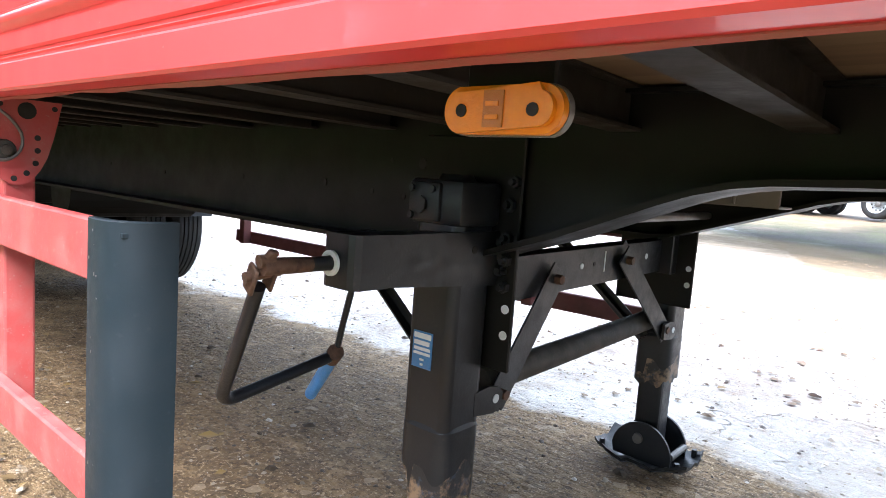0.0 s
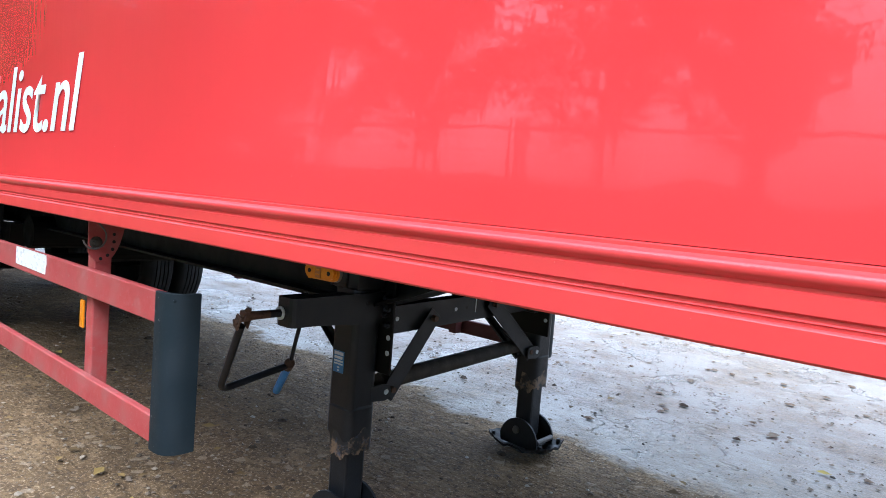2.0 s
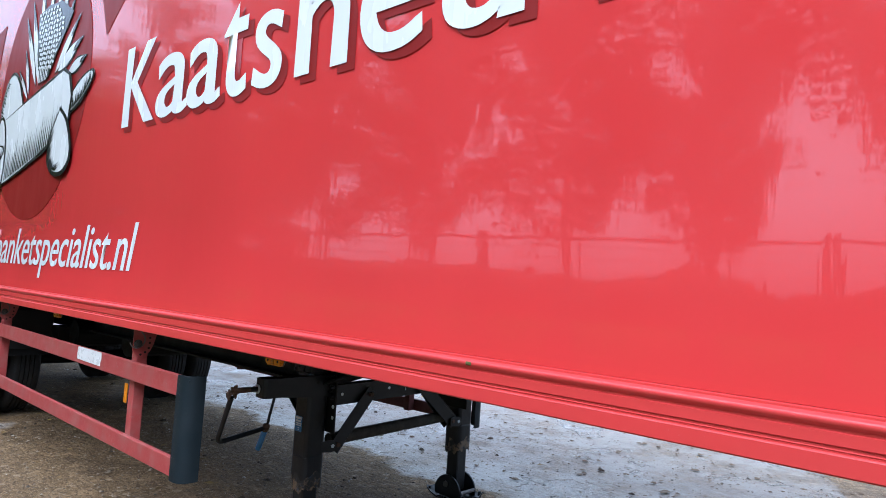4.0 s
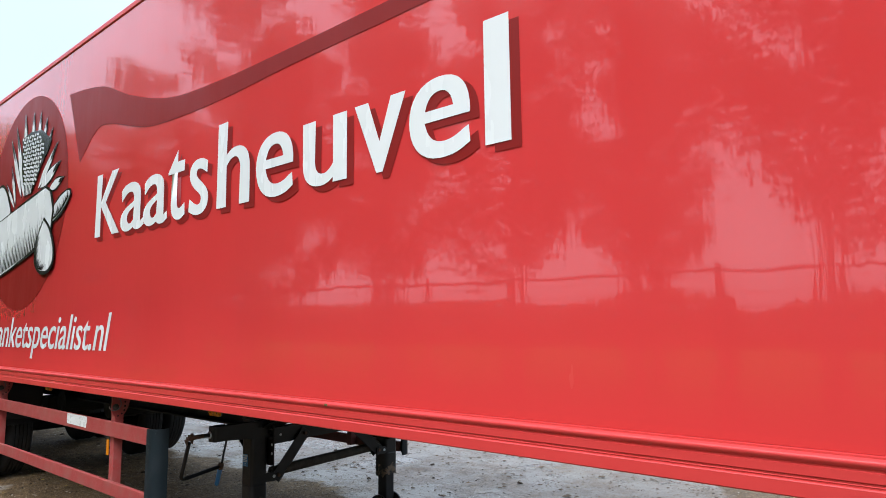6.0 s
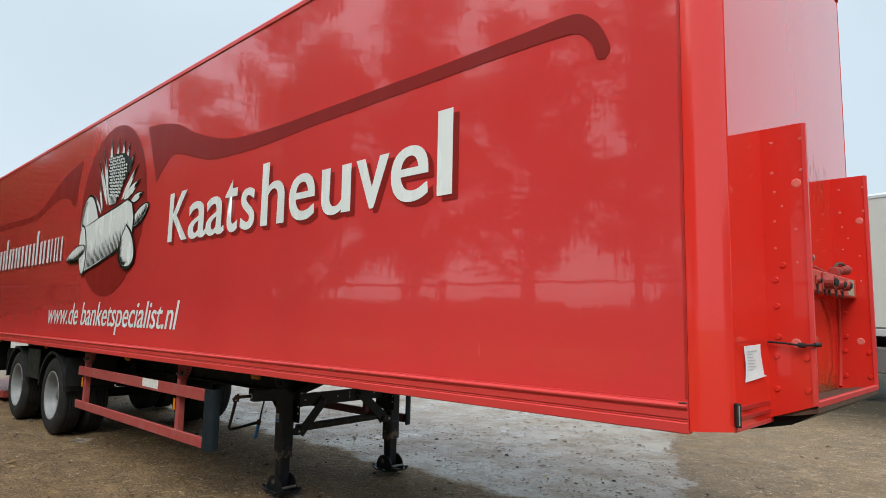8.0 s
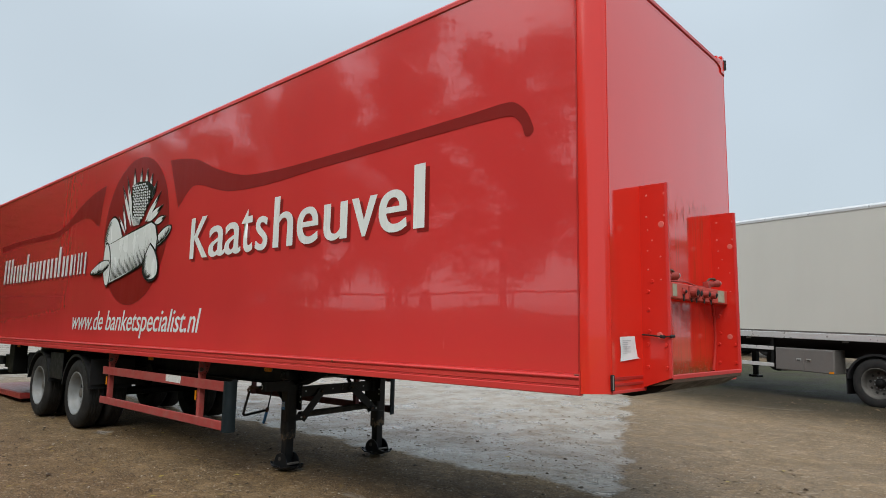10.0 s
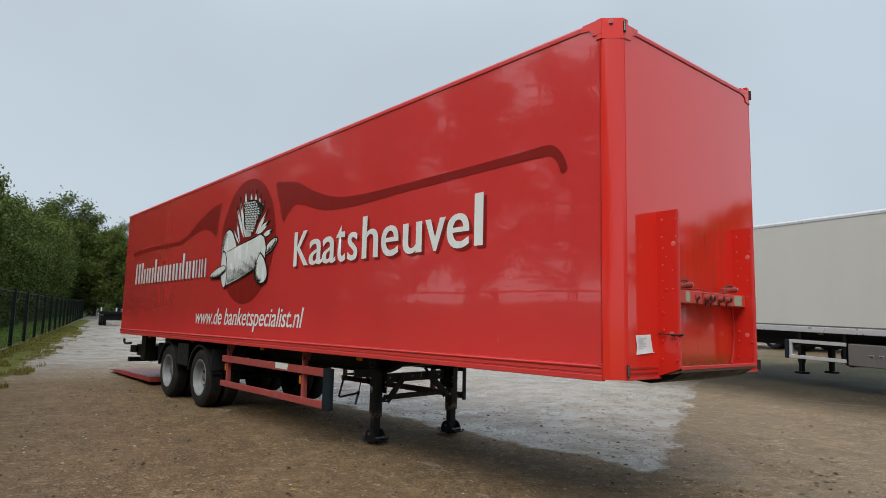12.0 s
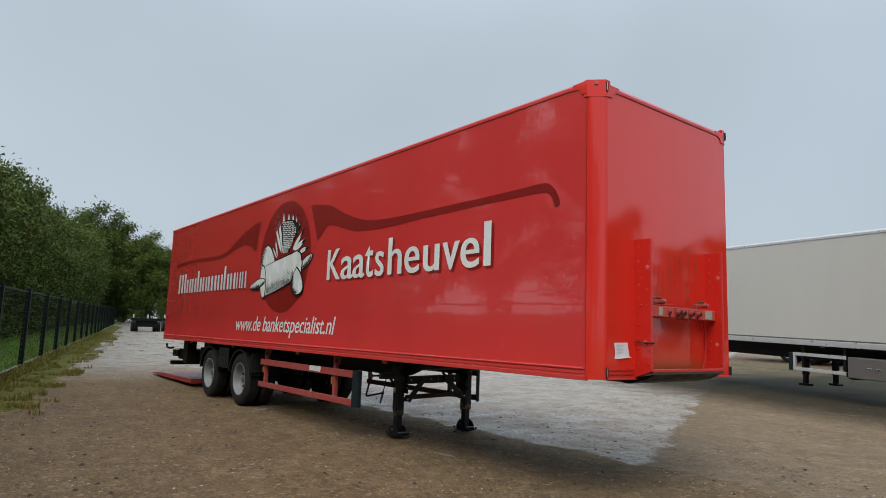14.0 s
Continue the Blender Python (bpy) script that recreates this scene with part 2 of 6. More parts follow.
M_LIFT = dusty("worn_red_platform", (0.30, 0.022, 0.02), 0.4, (0.2, 0.12, 0.1), 0.4, 0, 6)
M_LIFTTOP = dusty("wet_worn_platform_top", (0.17, 0.045, 0.040), 0.38, (0.20, 0.11, 0.10), 0.5, 0.0, 6)
M_BARK = dusty("bark", (0.13, 0.115, 0.095), 0.85, (0.05, 0.05, 0.04), 0.6, 0, 6)
M_FENCE = dusty("dark_green_fence_coating", (0.005, 0.009, 0.0075), 0.6, (0.012, 0.017, 0.014), 0.3, 0, 9, 0.2)
M_KERB = dusty("grey_concrete", (0.30, 0.29, 0.27), 0.8, (0.14, 0.13, 0.10), 0.5, 0, 4)
M_BLUEPAINT = dusty("blue_truck_paint", (0.03, 0.16, 0.45), 0.35, (0.1, 0.12, 0.2), 0.3)
M_REDLENS = dusty("red_lens", (0.45, 0.02, 0.02), 0.25, (0.3, 0.03, 0.03), 0.3)


def foliage(name, a_col, b_col, c_col, extra=0.0):
    a = Mat(name, a_col, 0.6, spec=0.2)
    r = a.per_island()
    a.tint(a.ramp(r, 0.0, 0.6), b_col)
    a.tint(a.ramp(r, 0.93 - extra, 0.95 - extra, 0, 0.9), c_col)
    a.b.inputs["Subsurface Weight"].default_value = 0.0
    return a.m


M_LEAF = foliage("poplar_leaves", (0.054, 0.086, 0.016), (0.090, 0.125, 0.024), (0.12, 0.108, 0.03))
M_GRASS = foliage("verge_grass", (0.090, 0.116, 0.014), (0.205, 0.190, 0.030), (0.24, 0.150, 0.05), 0.20)
M_FALLEN = foliage("fallen_leaves", (0.10, 0.065, 0.03), (0.24, 0.16, 0.06), (0.36, 0.28, 0.06))
STONE = Mat("yard_stones", (0.060, 0.046, 0.033), 0.7)
STONE.tint(STONE.ramp(STONE.per_island(), 0.08, 0.10, 0, 0.9), (0.17, 0.13, 0.09))
STONE.tint(STONE.ramp(STONE.per_island(), 0.50, 0.60, 0, 0.9), (0.30, 0.245, 0.18))
STONE.tint(STONE.ramp(STONE.per_island(), 0.92, 0.94, 0, 0.9), (0.50, 0.45, 0.38))
M_PEBBLE = STONE.m
M_VERGE = dusty("verge_turf", (0.100, 0.106, 0.019), 0.9, (0.150, 0.112, 0.048), 0.7, 0, 2.4, 0.12)
M_MUD = dusty("muddy_stones", (0.135, 0.092, 0.054), 0.7, (0.22, 0.165, 0.11), 0.6, 0, 30)
M_CLOD = dusty("soil_clods", (0.050, 0.034, 0.020), 0.85, (0.10, 0.068, 0.04), 0.5, 0, 30)
M_LAWN = dusty("rough_lawn", (0.085, 0.185, 0.018), 0.9, (0.100, 0.115, 0.022), 0.7, 0, 1.6, 0.12)

# gravel yard after rain: brown dirt and stones, dry under the trailer, wet and shining behind it, part of the shine
# painted
G = Mat("wet_gravel_yard", (0.200, 0.130, 0.064), 0.5)
G.tint(G.ramp(G.noise(0.5, 5, 0.65), 0.36, 0.66, 0, 0.8), (0.106, 0.068, 0.033))
G.tint(G.ramp(G.noise(1.7, 7, 0.75), 0.50, 0.66, 0, 0.6), (0.100, 0.067, 0.035))
G.tint(G.ramp(G.noise(4.3, 7, 0.78), 0.51, 0.60, 0, 0.75), (0.285, 0.190, 0.100))
G.tint(G.ramp(G.noise(11, 6, 0.78), 0.50, 0.62, 0, 0.65), (0.085, 0.055, 0.030))
G.tint(G.ramp(G.noise(30, 5, 0.75), 0.53, 0.58, 0, 0.8), (0.065, 0.043, 0.026))
G.tint(G.ramp(G.noise(65, 4, 0.7), 0.56, 0.62, 0, 0.85), (0.389, 0.284, 0.173))
G.tint(G.ramp(G.voronoi(24, "F1", "Color"), 0.86, 0.88, 0, 0.6), (0.353, 0.272, 0.183))
ragged = G.noise(0.9, 6, 0.68)
behind = G.ramp(G.along((0, 1, 0), ragged, 1.4), 3.0, 3.15)
beside = G.ramp(G.along((-1, -0.47, 0), ragged, 1.6), 0.68, 0.82, 0.16, 1.0)
rear = G.ramp(G.along((-1, 0, 0), ragged, 6.0), 17.0, 24.0, 0, 0.85)
broken = G.ramp(G.noise(1.5, 7, 0.72), 0.32, 0.58, 0.35, 1.0)
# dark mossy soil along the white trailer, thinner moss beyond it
# the same mask also paints the shade under that trailer
soil_and_shade = G.times(G.ramp(G.along((0.94, -0.3412, 0), ragged, 2.6), -12.4, -11.0, 0.25, 1.0), G.times(G.ramp(G.along((0.3412, 0.94, 0), ragged, 2.2), 8.6, 11.2), G.ramp(G.along((0.3256, 0.9455, 0), ragged, 1.8), 23.0, 26.0, 1.0, 0.0)))
puddles = G.ramp(G.noise(0.42, 5, 0.6, (0.7, 1.5, 1)), 0.640, 0.680)
wet = G.most(G.most(G.times(G.times(behind, beside), broken), G.times(rear, broken)), puddles)
wet = G.times(wet, G.ramp(soil_and_shade, 0.0, 1.0, 1.0, 0.25))
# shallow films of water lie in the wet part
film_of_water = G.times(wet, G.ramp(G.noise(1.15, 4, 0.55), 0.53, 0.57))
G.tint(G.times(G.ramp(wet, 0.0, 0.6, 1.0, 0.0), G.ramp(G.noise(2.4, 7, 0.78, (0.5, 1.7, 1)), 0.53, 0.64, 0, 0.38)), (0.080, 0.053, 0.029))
# pale grey mixed into the colour for the sky's sheen on wet ground
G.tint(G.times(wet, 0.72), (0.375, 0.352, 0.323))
# near-black tint: dark soil plus painted shade below the white trailer
G.tint(G.times(soil_and_shade, 0.94), (0.026, 0.021, 0.012))
moss = G.times(G.ramp(G.along((0.3256, 0.9455, 0), ragged, 2.0), 12.0, 13.5), G.ramp(G.along((0.3256, 0.9455, 0), ragged, 2.0), 20.0, 22.0, 1.0, 0.0))
G.tint(G.times(moss, G.ramp(G.noise(1.1, 6, 0.7), 0.46, 0.56, 0, 0.55)), (0.050, 0.058, 0.018))
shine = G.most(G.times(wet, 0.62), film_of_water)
dry = G.ramp(shine, 0.0, 1.0, 1.0, 0.12)
G.rough(G.ramp(shine, 0.0, 1.0, 0.74, 0.11))
G.l.new(G.ramp(shine, 0.0, 1.0, 0.20, 0.40), G.b.inputs["Specular IOR Level"])
G.bump(G.times(G.noise(1.4, 5, 0.6), dry), 0.7, 0.05)
G.bump(G.times(G.noise(2.4, 7, 0.78, (0.5, 1.7, 1)), dry), 0.8, 0.06)
G.bump(G.times(G.noise(4.5, 6, 0.72), dry), 0.85, 0.026)
G.bump(G.times(G.voronoi(30), dry), 0.55, -0.010)
G.bump(G.times(G.noise(80, 4, 0.7), dry), 0.55, 0.005)
M_GROUND = G.m


# ---- building helpers ----
def part(name, bm, material, parent=None, label="", smooth=False):
    """Link a bmesh as one mesh object under a thing or a part."""
    me = bpy.data.meshes.new(name)
    bmesh.ops.recalc_face_normals(bm, faces=bm.faces)
    bm.to_mesh(me)
    bm.free()
    me.materials.append(material)
    if smooth:
        for p in me.polygons:
            p.use_smooth = True
        me.set_sharp_from_angle(angle=radians(38))
    if smooth == "block":
        for p in me.polygons:
            p.use_smooth = max(abs(c) for c in p.normal) < 0.999
    ob = new(name, me)
    if parent:
        ob.parent = parent
    if label:
        ob["label"] = label
    return ob


def again(ob, m, parent=None):
    """Another object on the same mesh, at the pose m under a parent."""
    o = new(ob.name.split(".")[0], ob.data)
    o.parent = parent or ob.parent
    o.matrix_basis = m
    if "label" in ob:
        o["label"] = ob["label"]
    return o


def thing(name, label, category, m=None, group="", kind=""):
    ob = new(name)
    ob.empty_display_size = 0.2
    if m:
        ob.matrix_basis = m
    return tagged(ob, label, category, group, kind)


def box(bm, x0, x1, y0, y1, z0, z1, bevel=0.0, seg=1, m=None):
    made = bmesh.ops.create_cube(bm, size=1.0, matrix=Matrix.Translation(((x0 + x1) / 2, (y0 + y1) / 2, (z0 + z1) / 2)) @ Matrix.Diagonal((abs(x1 - x0), abs(y1 - y0), abs(z1 - z0), 1)))
    verts = made["verts"]
    if bevel:
        edges = list({e for v in verts for e in v.link_edges})
        verts = bmesh.ops.bevel(bm, geom=edges, offset=bevel, segments=seg, affect="EDGES", profile=0.5)["verts"]
    if m:
        bmesh.ops.transform(bm, matrix=m, verts=verts)
    return bm


def tube(bm, a, b, r, r2=None, seg=12, caps=True):
    a, b = Vector(a), Vector(b)
    way = b - a
    turn = way.to_track_quat("Z", "Y").to_matrix().to_4x4()
    bmesh.ops.create_cone(bm, cap_ends=caps, segments=seg, radius1=r, radius2=r if r2 is None else r2, depth=way.length, matrix=Matrix.Translation((a + b) / 2) @ turn)
    return bm


def bar(bm, a, b, w, h, up=(0, 0, 1), bevel=0.0):
    """A straight bar of section w by h from a to b."""
    a, b = Vector(a), Vector(b)
    z = (b - a).normalized()
    x = z.cross(Vector(up)).normalized()
    y = z.cross(x)
    m = Matrix((x, y, z)).transposed().to_4x4()
    m.translation = (a + b) / 2
    return box(bm, -w / 2, w / 2, -h / 2, h / 2, -(b - a).length / 2, (b - a).length / 2, bevel, 1, m)


def pipe(bm, pts, r, seg=10):
    """A bent rod through points, with mitred rings."""
    pts = [Vector(p) for p in pts]
    rings = []
    side = None
    for i, p in enumerate(pts):
        d = (pts[min(i + 1, len(pts) - 1)] - pts[max(i - 1, 0)]).normalized()
        if side is None:
            side = d.orthogonal().normalized()
        side = (side - d * side.dot(d)).normalized()
        up = d.cross(side)
        rings.append([bm.verts.new(p + r * (math.cos(k * math.tau / seg) * side + math.sin(k * math.tau / seg) * up)) for k in range(seg)])
    for a, b in zip(rings, rings[1:]):
        for k in range(seg):
            bm.faces.new((a[k], a[(k + 1) % seg], b[(k + 1) % seg], b[k]))
    bm.faces.new(rings[0][::-1])
    bm.faces.new(rings[-1])
    return bm


def rounded(a, b, c, radius, n=5):
    """Points that round the corner b between a and c."""
    a, b, c = Vector(a), Vector(b), Vector(c)
    p, q = b + (a - b).normalized() * radius, b + (c - b).normalized() * radius
    return [(1 - t) ** 2 * p + 2 * t * (1 - t) * b + t * t * q for t in [i / n for i in range(n + 1)]]


def prism(bm, outline, axis, lo, hi):
    """A closed outline pushed along an axis. The outline is in the two other axes, in order."""
    def put(p, v):
        q = list(p)
        q.insert("xyz".index(axis), v)
        return bm.verts.new(q)
    a, b = [put(p, lo) for p in outline], [put(p, hi) for p in outline]
    n = len(outline)
    for i in range(n):
        bm.faces.new((a[i], a[(i + 1) % n], b[(i + 1) % n], b[i]))
    bm.faces.new(a[::-1])
    bm.faces.new(b)
    return bm


def lathe(bm, profile, seg=48, closed=False):
    """A profile of (radius, y) turned round the y axis."""
    rings = [[bm.verts.new((r * math.cos(k * math.tau / seg), y, r * math.sin(k * math.tau / seg))) for k in range(seg)] for r, y in profile]
    pairs = list(zip(rings, rings[1:])) + ([(rings[-1], rings[0])] if closed else [])
    for a, b in pairs:
        for k in range(seg):
            bm.faces.new((a[k], a[(k + 1) % seg], b[(k + 1) % seg], b[k]))
    if not closed:
        bm.faces.new(rings[0][::-1])
        bm.faces.new(rings[-1])
    return bm


def mesh_part(name, verts, faces, material, parent=None, label="", smooth=False):
    me = bpy.data.meshes.new(name)
    me.from_pydata(verts, [], faces)
    me.materials.append(material)
    if smooth:
        for p in me.polygons:
            p.use_smooth = True
    ob = new(name, me)
    if parent:
        ob.parent = parent
    if label:
        ob["label"] = label
    return ob


B = bmesh.new


def smoothstep(a, b, x):
    t = min(1, max(0, (x - a) / (b - a)))
    return t * t * (3 - 2 * t)


def ground_z(x, y):
    """The yard is level round the trailer and rises a little towards the rear end and the far side."""
    return -0.05 + 0.0125 * min(160, max(0.0, -x - 11)) + 0.0225 * min(10, max(0.0, y - 5)) + 0.042 * min(14, max(0.0, y - 15))


def fence_y(x):
    return -7.01 - 0.2315 * x


FENCE_TURN = math.degrees(math.atan2(-0.2315, 1))

# ---- ground ----
def lines(*spans):
    out = []
    for a, b, step in spans:
        n = max(1, round((b - a) / step))
        out += [a + (b - a) * i / n for i in range(n)]
    return out + [spans[-1][1]]


gx = lines((-900, -200, 100), (-200, -60, 10), (-60, -18, 0.8), (-18, -7, 0.16), (-7, 6, 0.10), (6, 30, 0.8), (30, 900, 80))
gy = lines((-900, -100, 100), (-100, -14, 5), (-14, -6, 0.4), (-6, 5, 0.10), (5, 16, 0.2), (16, 60, 1.2), (60, 900, 80))
verts = []
for x in gx:
    for y in gy:
        z = ground_z(x, y)
        if -20 < x < 10 and -14 < y < 20:
            z += 0.016 * noise.noise((x * 0.7, y * 0.7, 0)) + 0.007 * noise.noise((x * 2.9, y * 2.9, 5)) + 0.003 * noise.noise((x * 8, y * 8, 9)) - 0.012
            if y > 2.5:
                z += 0.022 * smoothstep(2.5, 5, y) * noise.noise((x * 0.5, y * 1.6, 3)) * smoothstep(-4.5, -1.5, x + 0.47 * y - 2.4)
        verts.append((x, y, z))
ny = len(gy)
faces = [(i * ny + j, (i + 1) * ny + j, (i + 1) * ny + j + 1, i * ny + j + 1) for i in range(len(gx) - 1) for j in range(ny - 1)]
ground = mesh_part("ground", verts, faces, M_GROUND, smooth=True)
tagged(ground, "wet brown gravel yard with puddles", "ground", kind="structure")

# ---- red box semi-trailer ----
W, REAR, TOP, FLOOR = 2.48, -13.92, 3.985, 1.21
CX, CY = 0.125, 0.13
trailer = thing("semi_trailer", "red box semi-trailer with white lettering standing on its landing legs", "trailer")

# box body
b = B()
box(b, REAR + 0.03, -0.012, 0.0, 0.04, 1.225, 3.93)
part("side_panel", b, M_RED, trailer, "glossy red side panel with faint water streaks")
b = B()
box(b, REAR + 0.03, -0.012, W - 0.04, W, 1.225, 3.93)
part("side_panel", b, M_RED, trailer)
b = B()
box(b, CX - 0.04, CX, CY, W - CY, 1.125, 3.90)
part("front_wall", b, M_FRONTWALL, trailer, "glossy red front wall with algae stains")
b = B()
box(b, REAR, REAR + 0.03, 0.0, W, 1.12, 3.95, 0.006)
part("rear_wall", b, M_RED, trailer)
b = B()
box(b, REAR + 0.02, CX - 0.05, 0.03, W - 0.03, 3.93, 3.965)
part("roof", b, M_RED, trailer)


def corner_post(y, s):
    """The chamfered front corner, with its cap; s is 1 on the near side and -1 on the far side."""
    b = B()
    bends = rounded((-0.2, -0.002, 0), (0.010, -0.002, 0), (CX + 0.002, CY - 0.010, 0), 0.045, 7) + rounded((0.010, -0.002, 0), (CX + 0.002, CY - 0.010, 0), (CX + 0.002, CY + 0.2, 0), 0.040, 7)
    out = [(-0.010, y)] + [(max(-0.010, p.x), y + s * min(p.y, CY + 0.004)) for p in bends if p.x > -0.012] + [(CX + 0.002, y + s * (CY + 0.006)), (CX - 0.02, y + s * (CY + 0.006)), (-0.010, y + s * 0.04)]
    prism(b, out, "z", 1.108, 3.90)
    post = part("corner_post", b, M_POST, trailer, "rounded red corner post", True)
    b = B()
    prism(b, [(-0.055, y), (-0.045, y - s * 0.010), (0.003, y - s * 0.010), (CX + 0.006, y + s * (CY - 0.012)), (CX + 0.008, y + s * (CY + 0.05)), (CX - 0.04, y + s * (CY + 0.05)), (-0.05, y + s * 0.05)], "z", 3.805, 3.984)
    bmesh.ops.bevel(b, geom=[e for e in b.edges], offset=0.006, segments=2, affect="EDGES")
    cap = part("corner_cap", b, M_FRONT, post, "rounded red corner casting", True)
    # ears that run from the cap along the roof rails, with a curved lower edge
    ear = [(0.185, 3.974), (0.185, 3.916), (0.140, 3.913), (0.108, 3.903), (0.086, 3.882), (0.080, 3.850), (0.0, 3.848), (0.0, 3.977)]
    for axis, low, high in (("y", y - s * 0.0115, y + s * 0.03), ("x", CX - 0.03, CX + 0.0095)):
        b = B()
        prism(b, [(-u + 0.005, z) if axis == "y" else (y + s * (CY + u), z - 0.036) for u, z in ear], axis, min(low, high), max(low, high))
        bmesh.ops.bevel(b, geom=[e for e in b.edges if e.calc_length() > 0.05], offset=0.003, segments=1, affect="EDGES")
        part("cap_ear", b, M_FRONT, cap, "", True)
    for z0, z1, mat in ((3.862, 3.955, M_HOLE), (1.128, 1.222, M_HOLE)):
        b = B()
        box(b, -0.017, 0.017, -0.010, 0.010, z0, z1, 0.004, 2, Matrix.Translation((CX + 0.007, y + s * (CY - 0.004), 0)) @ pose(0, 0, 0, 0, 0, -45 * s))
        part("marker_strip", b, mat, post, "dark worn marker strip")
        b = B()
        box(b, -0.007, 0.007, -0.004, 0.004, z0 + 0.006, z1 - 0.006, 0.002, 1, Matrix.Translation((CX + 0.0145, y + s * (CY - 0.0115), 0)) @ pose(0, 0, 0, 0, 0, -45 * s))
        part("strip_lens", b, M_PRINT if z0 > 3 else M_CHROME, post)


corner_post(0.0, 1)
corner_post(W, -1)

# rails round the box
RAIL = [(0.032, 1.096), (-0.008, 1.096), (-0.012, 1.100), (-0.012, 1.137), (-0.010, 1.1395), (-0.0075, 1.141), (-0.0075, 1.145), (-0.0095, 1.147), (-0.0075, 1.149), (-0.0075, 1.154), (-0.012, 1.157),
        (-0.012, 1.1815), (-0.0085, 1.1835), (-0.0085, 1.189), (-0.011, 1.191), (-0.014, 1.1935), (-0.0175, 1.196), (-0.0198, 1.1995), (-0.0205, 1.204), (-0.0195, 1.2085), (-0.0165, 1.2115), (-0.010, 1.2135), (-0.006, 1.216),
        (-0.006, 1.2215), (-0.002, 1.2235), (0.02, 1.226), (0.02, 1.108), (0.032, 1.108)]
b = B()
prism(b, RAIL, "x", REAR, -0.012)
part("bottom_rail", b, M_RAIL, trailer, "red grooved bottom rail with a rounded bead", True)
b = B()
prism(b, [(W - y, z) for y, z in RAIL], "x", REAR, -0.012)
part("bottom_rail", b, M_RAIL, trailer)
# frayed sealing strip that hangs inside the near rail
M_LIP = dusty("faded_sealing_strip", (0.28, 0.075, 0.065), 0.8, (0.22, 0.13, 0.09), 0.8, 0, 18, 0.15)
b = B()
rings = []
for k in range(361):
    x = -7.2 + 0.018 * k
    reach = 0.045 + 0.026 * noise.noise((x * 2.3, 1, 7)) + 0.008 * noise.noise((x * 11, 4, 7))
    sag = 0.004 * noise.noise((x * 5, 2, 3))
    rings.append([b.verts.new(p) for p in ((x, 0.030, 1.0945), (x, reach, 1.0925 + sag), (x, reach + 0.002, 1.0965 + sag), (x, 0.030, 1.0958))])
for r0, r1 in zip(rings, rings[1:]):
    for k in range(4):
        b.faces.new((r0[k], r0[(k + 1) % 4], r1[(k + 1) % 4], r1[k]))
b.faces.new(rings[0][::-1])
b.faces.new(rings[-1])
part("sealing_strip", b, M_LIP, trailer, "frayed brownish sealing strip under the rail", True)
TOPRAIL = [(-0.004, 3.918), (-0.010, 3.924), (-0.010, 3.955), (0.0, 3.972), (0.03, 3.976), (0.05, 3.96), (0.05, 3.918)]
b = B()
prism(b, TOPRAIL, "x", REAR, -0.13)
part("roof_rail", b, M_RAIL, trailer)
b = B()
prism(b, [(W - y, z) for y, z in TOPRAIL], "x", REAR, -0.13)
part("roof_rail", b, M_RAIL, trailer)
b = B()
prism(b, [(CX + 0.006, 3.878), (CX + 0.010, 3.884), (CX + 0.010, 3.91), (CX - 0.03, 3.955), (CX - 0.08, 3.962), (CX - 0.08, 3.878)], "y", CY + 0.11, W - CY - 0.11)
part("front_roof_rail", b, M_RAIL, trailer)
for x0, x1 in ((-0.022, -0.013),):
    b = B()
    box(b, x0, x1, -0.003, 0.0, 1.238, 3.918)
    part("panel_joint", b, M_JOINT, trailer, "dark sealed joint beside the corner")
b = B()
box(b, CX - 0.1, CX + 0.002, CY, W - CY, 1.105, 1.126, 0.003)
part("front_sill", b, M_RAIL, trailer)
b = B()
box(b, CX + 0.0005, CX + 0.006, CY + 0.03, 0.55, 1.150, 1.168, 0.002)
box(b, CX + 0.0005, CX + 0.005, CY + 0.02, 0.55, 1.186, 1.206, 0.002)
part("scuffed_strip", b, M_JOINT, trailer, "scratched rusty rub strip")

# front bumper plates, ledge and service connections
def bumper_plate(y):
    b = B()
    prism(b, [(CX, 1.128), (0.312, 1.195), (0.312, 2.448), (0.306, 2.455), (CX, 2.455)], "y", y - 0.004, y + 0.004)
    plate = part("bumper_plate", b, M_PLATE, trailer, "upright red steel plate with bolt heads")
    b = B()
    prism(b, [(0.300, 1.192), (0.318, 1.197), (0.318, 2.451), (0.300, 2.454)], "y", y - 0.010, y + 0.010)
    part("edge_flange", b, M_RAIL, plate)
    for x, z, r in ((0.172, 2.383, 0.008), (0.294, 2.383, 0.008), (0.170, 2.240, 0.008), (0.292, 2.238, 0.008), (0.270, 2.180, 0.021), (0.243, 1.461, 0.021),
                    (0.178, 2.150, 0.006), (0.207, 2.079, 0.006), (0.175, 2.012, 0.006), (0.261, 1.968, 0.006), (0.173, 1.888, 0.006), (0.261, 1.819, 0.006),
                    (0.202, 1.811, 0.013), (0.170, 1.744, 0.013), (0.171, 1.626, 0.013), (0.172, 1.488, 0.013), (0.162, 1.402, 0.013), (0.283, 1.397, 0.013), (0.159, 1.257, 0.013), (0.283, 1.257, 0.013)):
        pale = r <= 0.008 or r > 0.02
        h = 0.002 if r > 0.02 or r <= 0.008 else 0.007
        for side in (-1, 1):
            b = B()
            tube(b, (x, y + side * 0.004, z), (x, y + side * (0.004 + h), z), r, r * 0.8, 12)
            part("bolt_head", b, M_PINK if pale else M_PLATE, plate)
    return plate


